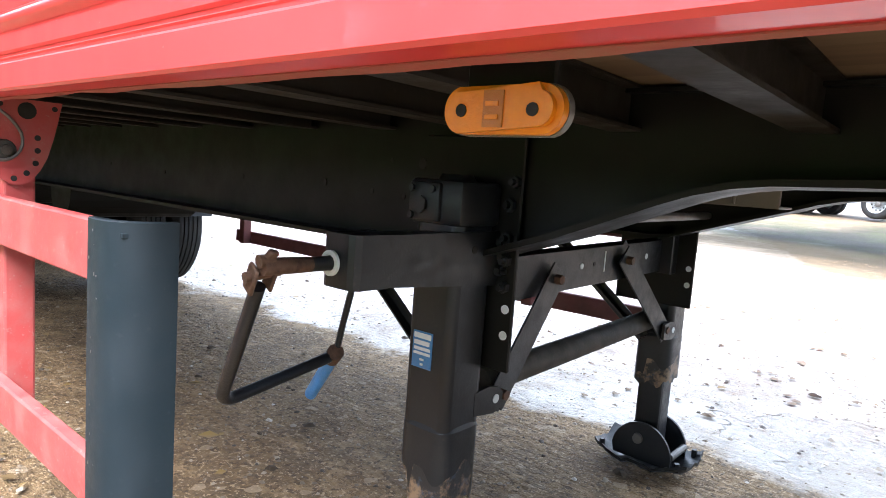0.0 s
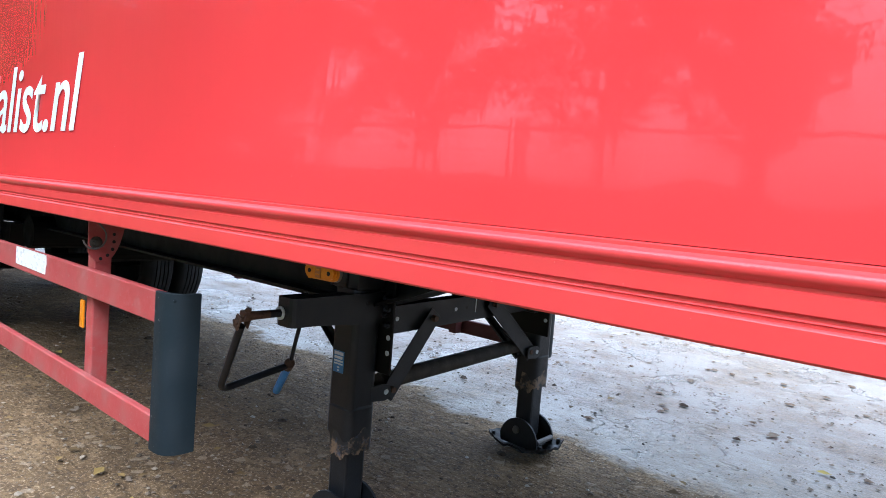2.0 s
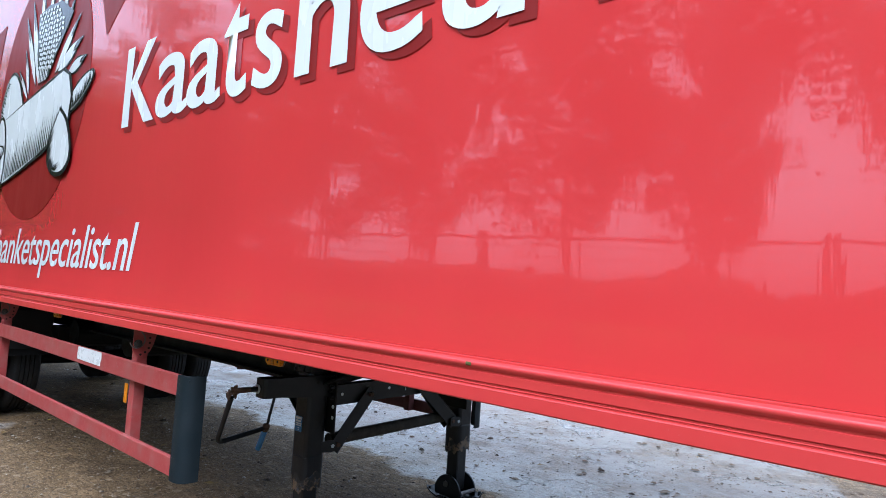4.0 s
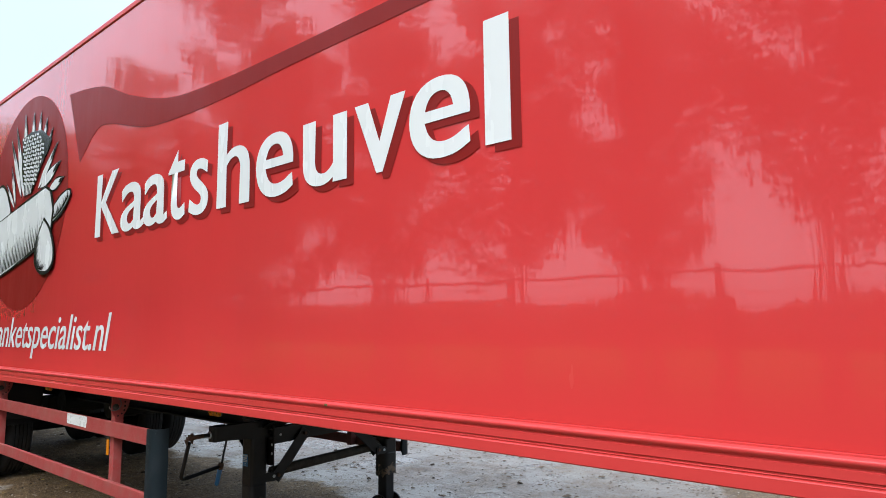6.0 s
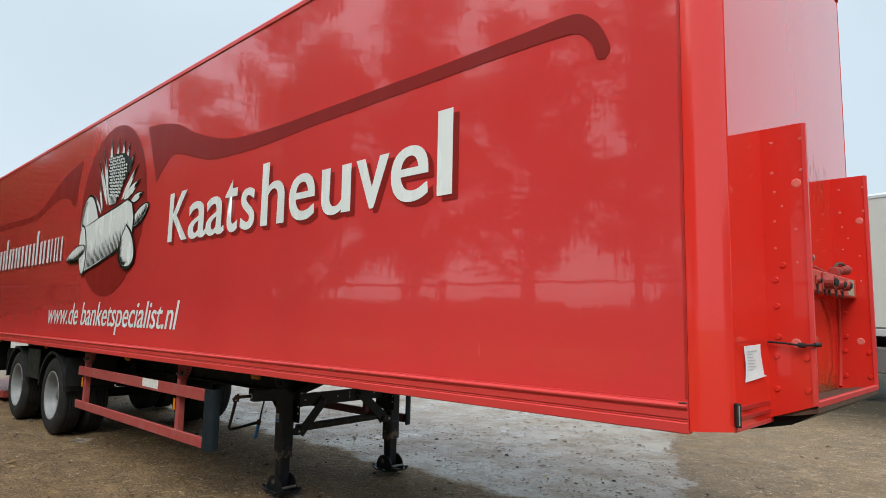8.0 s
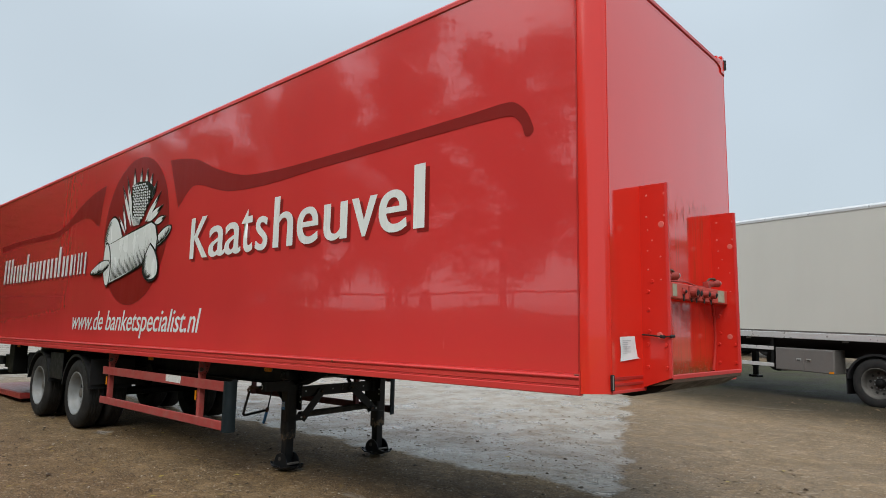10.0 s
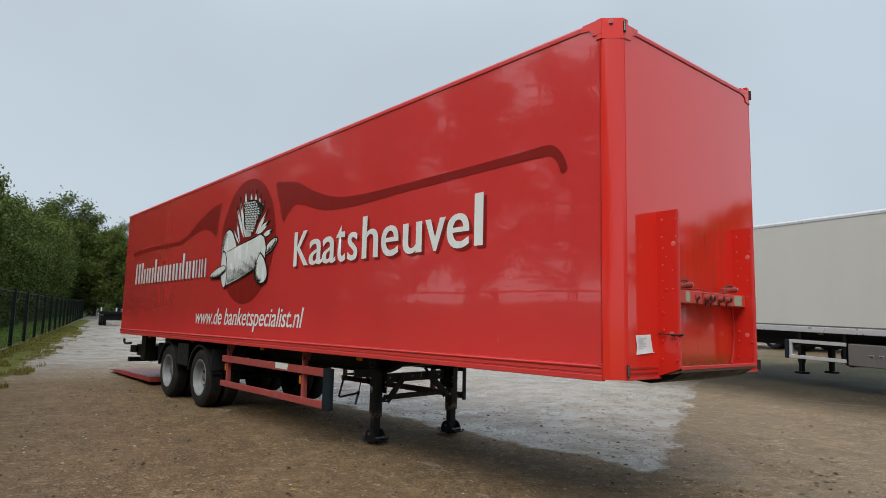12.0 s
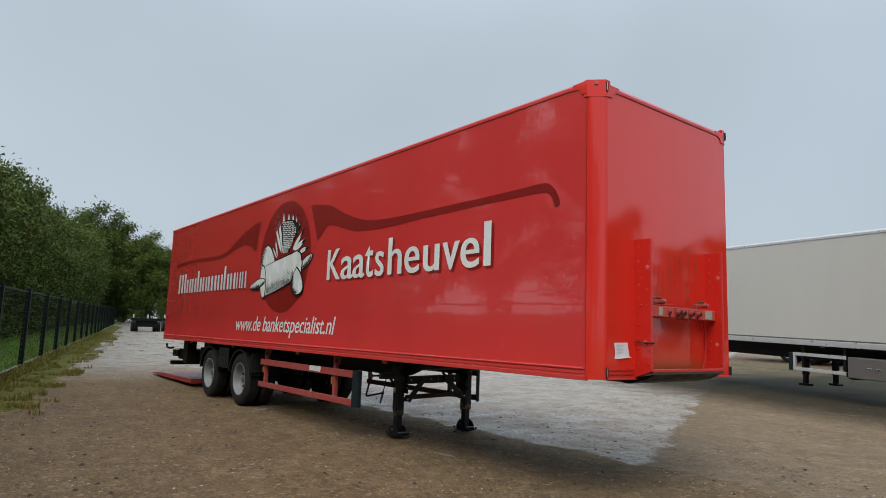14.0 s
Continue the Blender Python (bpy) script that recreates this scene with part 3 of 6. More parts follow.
M_STICKER = dusty("grimy_sticker", (0.36, 0.35, 0.26), 0.6, (0.22, 0.20, 0.13), 0.6, 0, 30)
M_SERVICE = dusty("faded_red_paint", (0.52, 0.055, 0.040), 0.5, (0.42, 0.16, 0.12), 0.45, 0, 14)
M_PINK = dusty("worn_pale_paint", (0.60, 0.13, 0.11), 0.5, (0.5, 0.12, 0.10), 0.4, 0, 60)
near_plate = bumper_plate(0.565)
bumper_plate(1.880)
b = B()
pipe(b, [(0.10 + 0.03, 0.545, 1.464), (0.20, 0.542, 1.460), (0.27, 0.540, 1.452), (0.325, 0.548, 1.457), (0.335, 0.572, 1.458), (0.30, 0.585, 1.455)], 0.005, 6)
tube(b, (0.255, 0.538, 1.455), (0.285, 0.538, 1.452), 0.011)
tube(b, (0.318, 0.545, 1.457), (0.338, 0.560, 1.458), 0.010)
part("rubber_strap", b, M_HOLE, near_plate, "black rubber strap hooked round the plate", True)

b = B()
prism(b, [(CX, 1.18), (0.30, 1.205), (0.316, 1.19), (0.316, 1.165), (0.25, 1.15), (CX, 1.13)], "y", 0.57, 1.875)
part("front_ledge", b, M_RUST, trailer, "rusty ledge between the bumper plates")
b = B()
box(b, 0.296, 0.318, 0.57, 1.875, 1.185, 1.214, 0.003)
part("ledge_lip", b, M_RAIL, trailer)
b = B()
prism(b, [(CX - 0.6, 1.105), (CX - 0.1, 1.06), (0.2, 1.10), (0.312, 1.163), (0.29, 1.17), (CX, 1.128), (CX - 0.6, 1.125)], "y", 0.6, 1.83)
part("coupler_plate", b, M_CHASSIS, trailer, "black bent coupler plate under the nose")

b = B()
box(b, 0.165, 0.235, 0.572, 1.873, 1.715, 1.822, 0.004)
service_bar = part("service_bar", b, M_SERVICE, trailer, "red bar with air and light sockets")
b = B()
box(b, 0.2352, 0.238, 0.80, 0.87, 1.728, 1.812)
part("plate_sticker", b, M_STICKER, service_bar, "pale worn sticker")
b = B()
box(b, 0.2352, 0.238, 1.66, 1.80, 1.725, 1.815)
part("plate_sticker", b, M_STICKER, service_bar, "pale worn sticker")
for y, r, d in ((0.98, 0.020, 0.02), (1.12, 0.038, 0.05), (1.21, 0.034, 0.04), (1.36, 0.030, 0.045), (1.50, 0.030, 0.045)):
    b = B()
    tube(b, (0.235, y, 1.770), (0.235 + d, y, 1.766), r, r * 0.85, 14)
    box(b, 0.235, 0.243, y - r * 1.15, y + r * 1.15, 1.770 - r * 1.15, 1.770 + r * 1.15, 0.003)
    socket = part("socket", b, M_SOCKET, service_bar, "painted electric socket")
    b = B()
    tube(b, (0.236 + d, y, 1.766), (0.242 + d, y, 1.765), r * 0.6, r * 0.5, 10)
    part("socket_core", b, M_HOLE, socket)
    b = B()
    box(b, 0.236, 0.242, y - 0.008, y + 0.012, 1.70, 1.75, 0.002)
    part("flap", b, M_HOLE, socket)
for y in (0.78, 1.58):
    b = B()
    tube(b, (0.20, y - 0.04, 1.852), (0.20, y + 0.08, 1.868), 0.028, 0.022, 12)
    box(b, 0.175, 0.225, y - 0.07, y - 0.02, 1.822, 1.875, 0.006)
    tube(b, (0.20, y + 0.07, 1.868), (0.225, y + 0.12, 1.872), 0.026, 0.03, 12)
    coupling = part("air_coupling", b, M_SOCKET, service_bar, "painted air coupling head", True)
    b = B()
    pipe(b, [(0.19, y - 0.02, 1.875), (0.20, y + 0.02, 1.902), (0.215, y + 0.07, 1.905), (0.22, y + 0.11, 1.885)], 0.009, 8)
    part("hose_end", b, M_RUST, coupling, "", True)
    b = B()
    tube(b, (0.232, y + 0.115, 1.872), (0.236, y + 0.128, 1.874), 0.022, 0.018, 12)
    part("coupling_seal", b, M_CHROME, coupling)
b = B()
pipe(b, [(0.20, 0.62, 1.823), (0.21, 0.85, 1.832), (0.205, 1.1, 1.845), (0.21, 1.3, 1.828), (0.2, 1.5, 1.83)], 0.006, 6)
part("cable", b, M_SOCKET, service_bar, "", True)
b = B()
pipe(b, [(0.17, 1.72, 1.71), (0.155, 1.795, 1.60), (0.15, 1.815, 1.45), (0.15, 1.79, 1.30), (0.16, 1.72, 1.20)], 0.010, 8)
part("air_hose", b, M_HOSE, service_bar, "red painted air hose", True)
STAIN = dusty("algae_stain", (0.26, 0.060, 0.018), 0.6, (0.15, 0.080, 0.018), 0.8, 0, 30)
b = B()
for k in range(60):
    y, z = random.gauss(1.5, 0.22), 2.30 + 0.25 * random.random() ** 1.5
    w, h = random.uniform(0.0006, 0.0022), random.uniform(0.02, 0.14)
    b.faces.new([b.verts.new(p) for p in ((CX + 0.0008, y - w, z), (CX + 0.0008, y + w, z), (CX + 0.0008, y + w * 0.3, z - h), (CX + 0.0008, y - w * 0.4, z - h * 0.9))])
for k in range(420):
    y, z, q = random.uniform(0.6, 1.82), 1.183 + 0.09 * random.random() ** 3, random.uniform(0.0012, 0.006)
    b.faces.new([b.verts.new((CX + 0.0008, y + q * random.uniform(0.6, 1.6) * math.cos(a), z + q * random.uniform(0.5, 1.1) * math.sin(a))) for a in (0.1, 1.0, 1.9, 2.8, 3.8, 4.6, 5.5)])
tagged(part("algae_streaks", b, STAIN, trailer), "thin green-brown algae streaks", kind="stuff")

# sheet of paper taped to the front wall
b = B()
rows = []
for i in range(9):
    v = i / 8
    row = []
    for j in range(8):
        u = j / 7
        y = 0.240 + 0.205 * u + (0.050 * u * u if v < 0.12 else 0.014 * (1 - v) * u) + 0.004 * math.sin(5 * v)
        z = 1.298 + 0.150 * v + 0.006 * u + (0.01 * u if v < 0.12 else 0)
        x = CX + 0.004 + 0.018 * max(0, 0.35 - v) * u + 0.003 * math.sin(4 * u + 3 * v) ** 2
        row.append(b.verts.new((x, y, z)))
    rows.append(row)
for r0, r1 in zip(rows, rows[1:]):
    for j in range(7):
        b.faces.new((r0[j], r0[j + 1], r1[j + 1], r1[j]))
paper = part("paper_sheet", b, M_PAPER, None, "", True)
tagged(paper, "white printed paper sheet taped to the red front wall", "paper")
b = B()
for i in range(7):
    z = 1.425 - 0.013 * i
    box(b, CX + 0.0082, CX + 0.0088, 0.265, 0.265 + random.uniform(0.05, 0.13), z, z + 0.003)
part("print_lines", b, M_INK, paper)

# film graphics on the near side
def film(name, outline, y, mat, label="", parent=None):
    """A flat cut of film on the side, from an outline of (x, z)."""
    b = B()
    b.faces.new([b.verts.new((x, y, z)) for x, z in outline])
    for f in b.faces:
        f.normal_update()
    bmesh.ops.triangulate(b, faces=b.faces[:])
    return part(name, b, mat, parent or trailer, label)


def spline(keys, n=10):
    """A smooth open line through a few keys (Catmull-Rom)."""
    k = [keys[0]] + list(keys) + [keys[-1]]
    out = []
    for i in range(1, len(k) - 2):
        p0, p1, p2, p3 = (Vector(q) for q in k[i - 1:i + 3])
        for j in range(n):
            t = j / n
            out.append(0.5 * (2 * p1 + (p2 - p0) * t + (2 * p0 - 5 * p1 + 4 * p2 - p3) * t * t + (3 * p1 - p0 - 3 * p2 + p3) * t ** 3))
    return [tuple(p) for p in out] + [tuple(keys[-1])]


OX, OZ = -6.775, 2.742
film("oval_ground", [(OX + 1.045 * math.cos(a), OZ + 1.0 * math.sin(a)) for a in [k * math.tau / 72 for k in range(72)]], -0.003, M_DARKRED, "dark red oval film")
# long ribbons either side of the oval
up = spline([(-5.80, 3.540), (-5.45, 3.500), (-5.06, 3.420), (-4.60, 3.235), (-4.02, 3.075), (-3.4, 3.028), (-2.735, 3.022), (-1.9, 3.026), (-1.42, 3.028), (-0.796, 3.038)]) + spline([(-0.62, 3.045), (-0.50, 3.030), (-0.40, 2.945), (-0.345, 2.83), (-0.343, 2.79)], 6)
low = spline([(-0.37, 2.765), (-0.41, 2.778), (-0.44, 2.86), (-0.50, 2.925), (-0.57, 2.946)], 6) + spline([(-0.796, 2.950), (-1.42, 2.944), (-2.05, 2.934), (-2.735, 2.925), (-3.3, 2.905), (-3.75, 2.905), (-4.288, 2.935), (-4.62, 3.01), (-4.93, 3.095), (-5.20, 3.10), (-5.50, 2.895)])
film("ribbon_film", up + low, -0.003, M_DARKRED, "dark red waving ribbon film")
up = spline([(-13.32, 3.010), (-12.3, 3.035), (-11.45, 3.035), (-10.5, 3.015), (-9.9, 3.025), (-9.40, 3.14), (-8.96, 3.300), (-8.5, 3.430), (-7.89, 3.525)])
low = spline([(-7.99, 3.2), (-8.065, 2.93), (-8.36, 3.06), (-8.71, 3.11), (-9.25, 3.05), (-9.80, 2.935), (-10.5, 2.925), (-11.45, 2.945), (-12.3, 2.94), (-13.28, 2.905)])
film("ribbon_film", up + low, -0.003, M_DARKRED, "dark red waving ribbon film")


def glyph_mesh(name, text, shear=0.0, thin=0.0, broad=0.0, flare=0.0):
    """Letters of the built-in font as a flat mesh: grown all round by thin, and sideways by broad, as a broad pen does; flare widens the ends of the strokes."""
    c = bpy.data.curves.new(name, "FONT")
    c.body, c.size, c.offset = text, 1.0, thin
    c.resolution_u = 8
    tmp = new(name, c)
    bpy.context.view_layer.update()
    me = bpy.data.meshes.new_from_object(tmp.evaluated_get(bpy.context.evaluated_depsgraph_get()))
    bpy.data.objects.remove(tmp)
    bpy.data.curves.remove(c)
    bm = B()
    bm.from_mesh(me)
    bmesh.ops.remove_doubles(bm, verts=bm.verts, dist=1e-5)
    push = {}
    tall = max(v.co.y for v in bm.verts)
    for e in bm.edges:
        if len(e.link_faces) == 1:
            d = e.verts[1].co - e.verts[0].co
            n = Vector((d.y, -d.x, 0)).normalized()
            mid = (e.verts[0].co + e.verts[1].co) / 2
            if n.dot(e.link_faces[0].calc_center_median() - mid) > 0:
                n = -n
            for v in e.verts:
                push.setdefault(v, []).append(n)
    for v, ns in push.items():
        n = sum(ns, Vector())
        side = n.x / max(1e-6, n.length) if n.length > 0.3 else 0.0
        v.co.x += side * (broad + flare * (2 * v.co.y / tall - 1) ** 2)
    for v in bm.verts:
        v.co.x += shear * v.co.y
    bm.to_mesh(me)
    bm.free()
    return me


def set_on_side(name, me, x0, x1, z0, height, y, mat, label=""):
    """Fit letters between x0 and x1 on the side, standing on z0; height is that of the tallest point."""
    co = np.empty(len(me.vertices) * 3)
    me.vertices.foreach_get("co", co)
    co = co.reshape(-1, 3)
    lo, hi = co[:, 0].min(), co[:, 0].max()
    top = co[:, 1].max()
    out = np.stack([x0 + (co[:, 0] - lo) / (hi - lo) * (x1 - x0), np.full(len(co), y), z0 + co[:, 1] / top * height], 1)
    me.vertices.foreach_set("co", out.ravel())
    me.update()
    bm = B()
    bm.from_mesh(me)
    for f in bm.faces:
        f.normal_update()
        if f.normal.y > 0:
            f.normal_flip()
    bm.to_mesh(me)
    bm.free()
    me.materials.clear()
    me.materials.append(mat)
    me.update()
    ob = new(name, me)
    ob.parent = trailer
    if label:
        ob["label"] = label
    return ob


# the place name: each letter with its own foot, width and height
for ch, x0, x1, tall in (("K", -5.115, -4.693, 0.474), ("a", -4.680, -4.313, 0.335), ("a", -4.325, -3.985, 0.335), ("t", -3.988, -3.760, 0.445), ("s", -3.716, -3.488, 0.338), ("h", -3.391, -3.054, 0.500),
                         ("e", -2.995, -2.665, 0.338), ("u", -2.587, -2.253, 0.325), ("v", -2.202, -1.874, 0.327), ("e", -1.853, -1.523, 0.338), ("l", -1.452, -1.331, 0.502)):
    pen = 0.020 if ch == "K" else 0.010
    lift = 0.0006 * (x0 * 1000 % 3)
    me = glyph_mesh("letter_shadow", ch, 0.0, 0.004, pen, 0.010)
    set_on_side("letter_shadow", me, x0 + 0.042, x1 + 0.044, 2.213, tall, -0.003 - lift / 2, M_DARKRED)
    me = glyph_mesh("letter", ch, 0.0, 0.004, pen, 0.010)
    set_on_side("letter", me, x0, x1, 2.246, tall, -0.006 - lift, M_WHITEFILM, "white film letter")
web = glyph_mesh("web_lettering", "www.de banketspecialist.nl", 0.28, 0.004, 0.010, 0.006)
set_on_side("web_lettering", web, -8.82, -4.745, 1.408, 0.268, -0.004, M_WHITEFILM, "white slanted web lettering")
# a name that is not spelled: one plain bar for each letter
bar_x = -12.95
for wide, tall, low_z in ((0.62, 0.47, 0), (0.36, 0.33, 0), (0.38, 0.33, 0), (0.38, 0.50, 0), (0.35, 0.33, 0), (0.60, 0.33, 0), (0.36, 0.33, 0), (0.36, 0.50, 0), (0.35, 0.33, 0), (0.27, 0.33, 0), (0.28, 0.33, 0)):
    for dx, dz, yy, mat, nm in ((0.04, -0.035, -0.003, M_DARKRED, "name_bar_shadow"), (0, 0, -0.006, M_WHITEFILM, "name_bar")):
        b = B()
        x0, x1, z0, z1 = bar_x + dx, bar_x + dx + wide - 0.05, 2.245 + dz, 2.245 + dz + tall
        n = 2 if wide < 0.5 else 3
        w = (x1 - x0 - (n - 1) * 0.10) / n
        for i in range(n):
            xa = x0 + i * (w + 0.10)
            top = z1 if i == 0 or tall < 0.4 or wide > 0.5 else 2.245 + dz + 0.33
            b.faces.new([b.verts.new(p) for p in ((xa, yy, z0), (xa + w, yy, z0), (xa + w, yy, top), (xa, yy, top))])
        part(nm, b, mat, trailer, "plain white bar" if nm == "name_bar" else "")
    bar_x += wide * 1.055


def blob(cx, cz, rx, rz, turn=0.0, n=20, taper=0.0):
    c, s = math.cos(turn), math.sin(turn)
    out = []
    for k in range(n):
        a = k * math.tau / n
        u, v = rx * math.cos(a), rz * math.sin(a)
        v *= 1 - taper * u / rx
        out.append((cx + u * c - v * s, cz + u * s + v * c))
    return out


def leafcut(x0, z0, x1, z1, w):
    """A pointed lens from foot to tip."""
    d = Vector((x1 - x0, z1 - z0))
    p = Vector((-d.y, d.x)).normalized()
    f = [Vector((x0, z0)) + d * t + p * w * math.sin(math.pi * min(1, t ** 0.8)) for t in [i / 8 for i in range(9)]]
    g = [Vector((x0, z0)) + d * t - p * w * math.sin(math.pi * min(1, t ** 0.8)) for t in [i / 8 for i in range(7, 0, -1)]]
    return [tuple(q) for q in f + g]


def grown(outline, by):
    c = Vector((sum(p[0] for p in outline) / len(outline), sum(p[1] for p in outline) / len(outline)))
    return [tuple(Vector(p) + (Vector(p) - c).normalized() * by) for p in outline]


def inked(name, outline, lift=0.0, edge=0.028, label=""):
    film(name + "_outline", grown(outline, edge), -0.006 - lift, M_BLACKFILM)
    film(name, outline, -0.009 - lift, M_WHITEFILM, label)


# wheat ears behind the rolling pin
for x0, z0, x1, z1, w in ((-6.80, 2.80, -7.127, 3.546, 0.045), (-6.86, 2.80, -7.262, 3.435, 0.040), (-7.02, 2.75, -7.20, 3.15, 0.030), (-7.04, 2.72, -7.33, 3.0, 0.022), (-6.83, 3.25, -6.89, 3.609, 0.036), (-6.65, 3.25, -6.649, 3.577, 0.032),
                          (-6.49, 3.25, -6.46, 3.542, 0.032), (-6.38, 3.2, -6.291, 3.449, 0.032), (-6.28, 3.1, -6.144, 3.322, 0.032), (-6.42, 2.82, -5.998, 3.168, 0.042), (-6.36, 2.82, -5.913, 2.985, 0.050), (-6.13, 2.77, -5.813, 2.832, 0.040)):
    inked("wheat_blade", leafcut(x0, z0, x1, z1, w), 0, 0.018)
    # black ink on the tip and down one edge
    film("blade_ink", leafcut(x0 + 0.62 * (x1 - x0) + 0.3 * w, z0 + 0.62 * (z1 - z0) - 0.2 * w, x1, z1, w * 0.42), -0.0115, M_BLACKFILM)
film("wheat_head_ground", [(-6.93, 3.37), (-6.70, 3.40), (-6.40, 3.36), (-6.14, 3.22), (-6.40, 2.98), (-6.58, 2.80), (-6.78, 2.80), (-6.88, 3.05)], -0.012, M_BLACKFILM, "black wheat head print")
b = B()
for i in range(13):
    z = 2.92 + 0.037 * i
    lo_x, hi_x = -6.80 - 0.009 * i, -6.50 + 0.026 * i
    n = 7 + i // 3
    for j in range(n):
        u = (j + (0.5 if i % 2 else 0)) / n
        x = lo_x + (hi_x - lo_x) * u
        if z + 0.02 > 3.40 - 0.32 * max(0, u - 0.5):
            continue
        q = blob(x + 0.02, z - 0.045 * u, 0.027, 0.0135, 0.45 if j % 2 else -0.35, 6)
        b.faces.new([b.verts.new((px, -0.015, pz)) for px, pz in q])
for j in range(6):
    u = j / 5
    x = -6.78 + 0.17 * u
    b.faces.new([b.verts.new((px, -0.015, pz)) for px, pz in ((x, 2.80), (x + 0.018, 2.80), (x + 0.02 + 0.05 * (u - 0.5), 2.905), (x + 0.05 * (u - 0.5), 2.905))])
tagged(part("wheat_grain_print", b, M_WHITEFILM, trailer), "white printed wheat grains", kind="stuff")
# round loaves beside the pin
inked("dough_shape", spline([(-7.72, 2.58), (-7.72, 2.75), (-7.62, 2.93), (-7.46, 2.985), (-7.30, 2.90), (-7.16, 2.72), (-7.12, 2.60), (-7.45, 2.55), (-7.72, 2.58)], 5)[:-1], 0.003, 0.028, "white dough shape")
# rolling pin: handles, barrel, end, hatching
inked("pin_handle", blob(-5.86, 2.585, 0.24, 0.068, 0.40, 20), 0.006, 0.026, "white rolling pin handle")
inked("pin_barrel", [(-7.60, 2.60), (-6.95, 2.69), (-6.55, 2.74), (-6.20, 2.79), (-6.08, 2.74), (-6.00, 2.58), (-6.02, 2.42), (-6.12, 2.345), (-6.5, 2.25), (-7.0, 2.14), (-7.58, 2.04)], 0.010, 0.030, "white rolling pin barrel")
b = B()
for i in range(30):
    u = i / 29
    x = -7.40 + 1.22 * u
    z0 = 2.085 + 0.22 * (u ** 1.05)
    h = 0.20 + 0.12 * random.random()
    b.faces.new([b.verts.new((px, -0.0222, pz)) for px, pz in ((x, z0), (x + 0.024, z0 + 0.005), (x + 0.012 + 0.02, z0 + h))])
tagged(part("pin_hatching", b, M_BLACKFILM, trailer), "fine black hatching strokes", kind="stuff")
inked("pin_end", blob(-7.575, 2.325, 0.120, 0.30, 0.16, 26), 0.016, 0.026, "white oval pin end")
inked("dough_shape", spline([(-6.17, 2.50), (-6.03, 2.40), (-5.93, 2.25), (-5.92, 2.13), (-6.03, 2.06), (-6.20, 2.07), (-6.33, 2.16), (-6.32, 2.32), (-6.17, 2.50)], 5)[:-1], 0.016, 0.030, "white dough shape")
inked("pin_handle", blob(-7.82, 2.285, 0.34, 0.072, 0.17, 20, -0.25), 0.020, 0.026, "white rolling pin handle")


def hatch(edge, inward, y, name):
    """Pointed ink strokes that run inward from a curved edge."""
    b = B()
    for k, ((x, z), (x2, z2)) in enumerate(zip(edge, edge[1:])):
        d = Vector(inward) * (0.75 + 0.5 * (k * 7 % 5) / 4)
        b.faces.new([b.verts.new((px, y, pz)) for px, pz in ((x, z), (x2 + 0.004, z2), (x + d.x, z + d.y))])
    tagged(part(name, b, M_BLACKFILM, trailer), "fine black hatching strokes", kind="stuff")


hatch(spline([(-6.33, 2.34), (-6.345, 2.24), (-6.33, 2.15), (-6.25, 2.09), (-6.14, 2.065)], 5), (0.10, 0.045), -0.0285, "dough_hatching")
hatch(spline([(-6.05, 2.475), (-5.90, 2.505), (-5.76, 2.565), (-5.66, 2.64)], 6), (-0.015, 0.075), -0.0185, "handle_hatching")
hatch(spline([(-8.14, 2.19), (-7.90, 2.205), (-7.65, 2.245), (-7.50, 2.29)], 6), (0.01, 0.065), -0.0325, "handle_hatching")
hatch(spline([(-7.70, 2.60), (-7.715, 2.72), (-7.66, 2.86), (-7.58, 2.94)], 5), (0.085, -0.02), -0.0135, "dough_hatching")

# moss and chips on the rail
b = B()
box(b, -2.381, -2.360, -0.024, -0.016, 1.197, 1.208, 0.003)
part("moss_patch", b, M_MOSS, trailer, "small green moss patch")
b = B()
box(b, -0.050, -0.014, -0.014, -0.004, 1.214, 1.221, 0.003)
part("rust_spot", b, M_RUST, trailer, "small rust spot")
b = B()
for k in range(60):
    x, z, r = random.uniform(-5.5, -0.1), random.choice((random.uniform(1.11, 1.14), random.uniform(1.155, 1.18), random.uniform(1.26, 2.0))), random.uniform(0.0006, 0.0013)
    yy = -0.0136 if z < 1.2 else -0.0006
    b.faces.new([b.verts.new((x + r * math.cos(a), yy, z + r * math.sin(a))) for a in (0.2, 1.5, 2.6, 3.9, 5.1)])
tagged(part("paint_chips", b, M_PINK, trailer), "tiny pale paint chips", kind="stuff")

# floor planks and cross members
M_XM = dusty("dull_grey_primer", (0.015, 0.0145, 0.0135), 0.6, (0.045, 0.038, 0.029), 0.35, 0, 9, 0.25)
b = B()
box(b, REAR + 0.04, CX - 0.13, 0, 0.138, FLOOR, FLOOR + 0.02)
plank = part("floor_plank", b, M_WOOD, trailer)
plank.location = (0, 0.045, 0)
for k in range(1, 17):
    again(plank, pose(0, 0.045 + 0.1405 * k, 0.0004 * (k % 3)))
b = B()
prism(b, [(-0.032, 1.124), (0.032, 1.124), (0.032, 1.131), (0.004, 1.132), (0.004, 1.204), (0.032, 1.2045), (0.032, FLOOR - 0.0005), (-0.032, FLOOR - 0.0005), (-0.032, 1.2045), (-0.004, 1.204), (-0.004, 1.132), (-0.032, 1.131)], "y", 0.05, W - 0.05)
xm = part("cross_member", b, M_XM, trailer)
xm.location = (-0.45, 0, 0)
for k in range(1, 40):
    again(xm, pose(-0.45 - 0.331 * k, 0, 0))

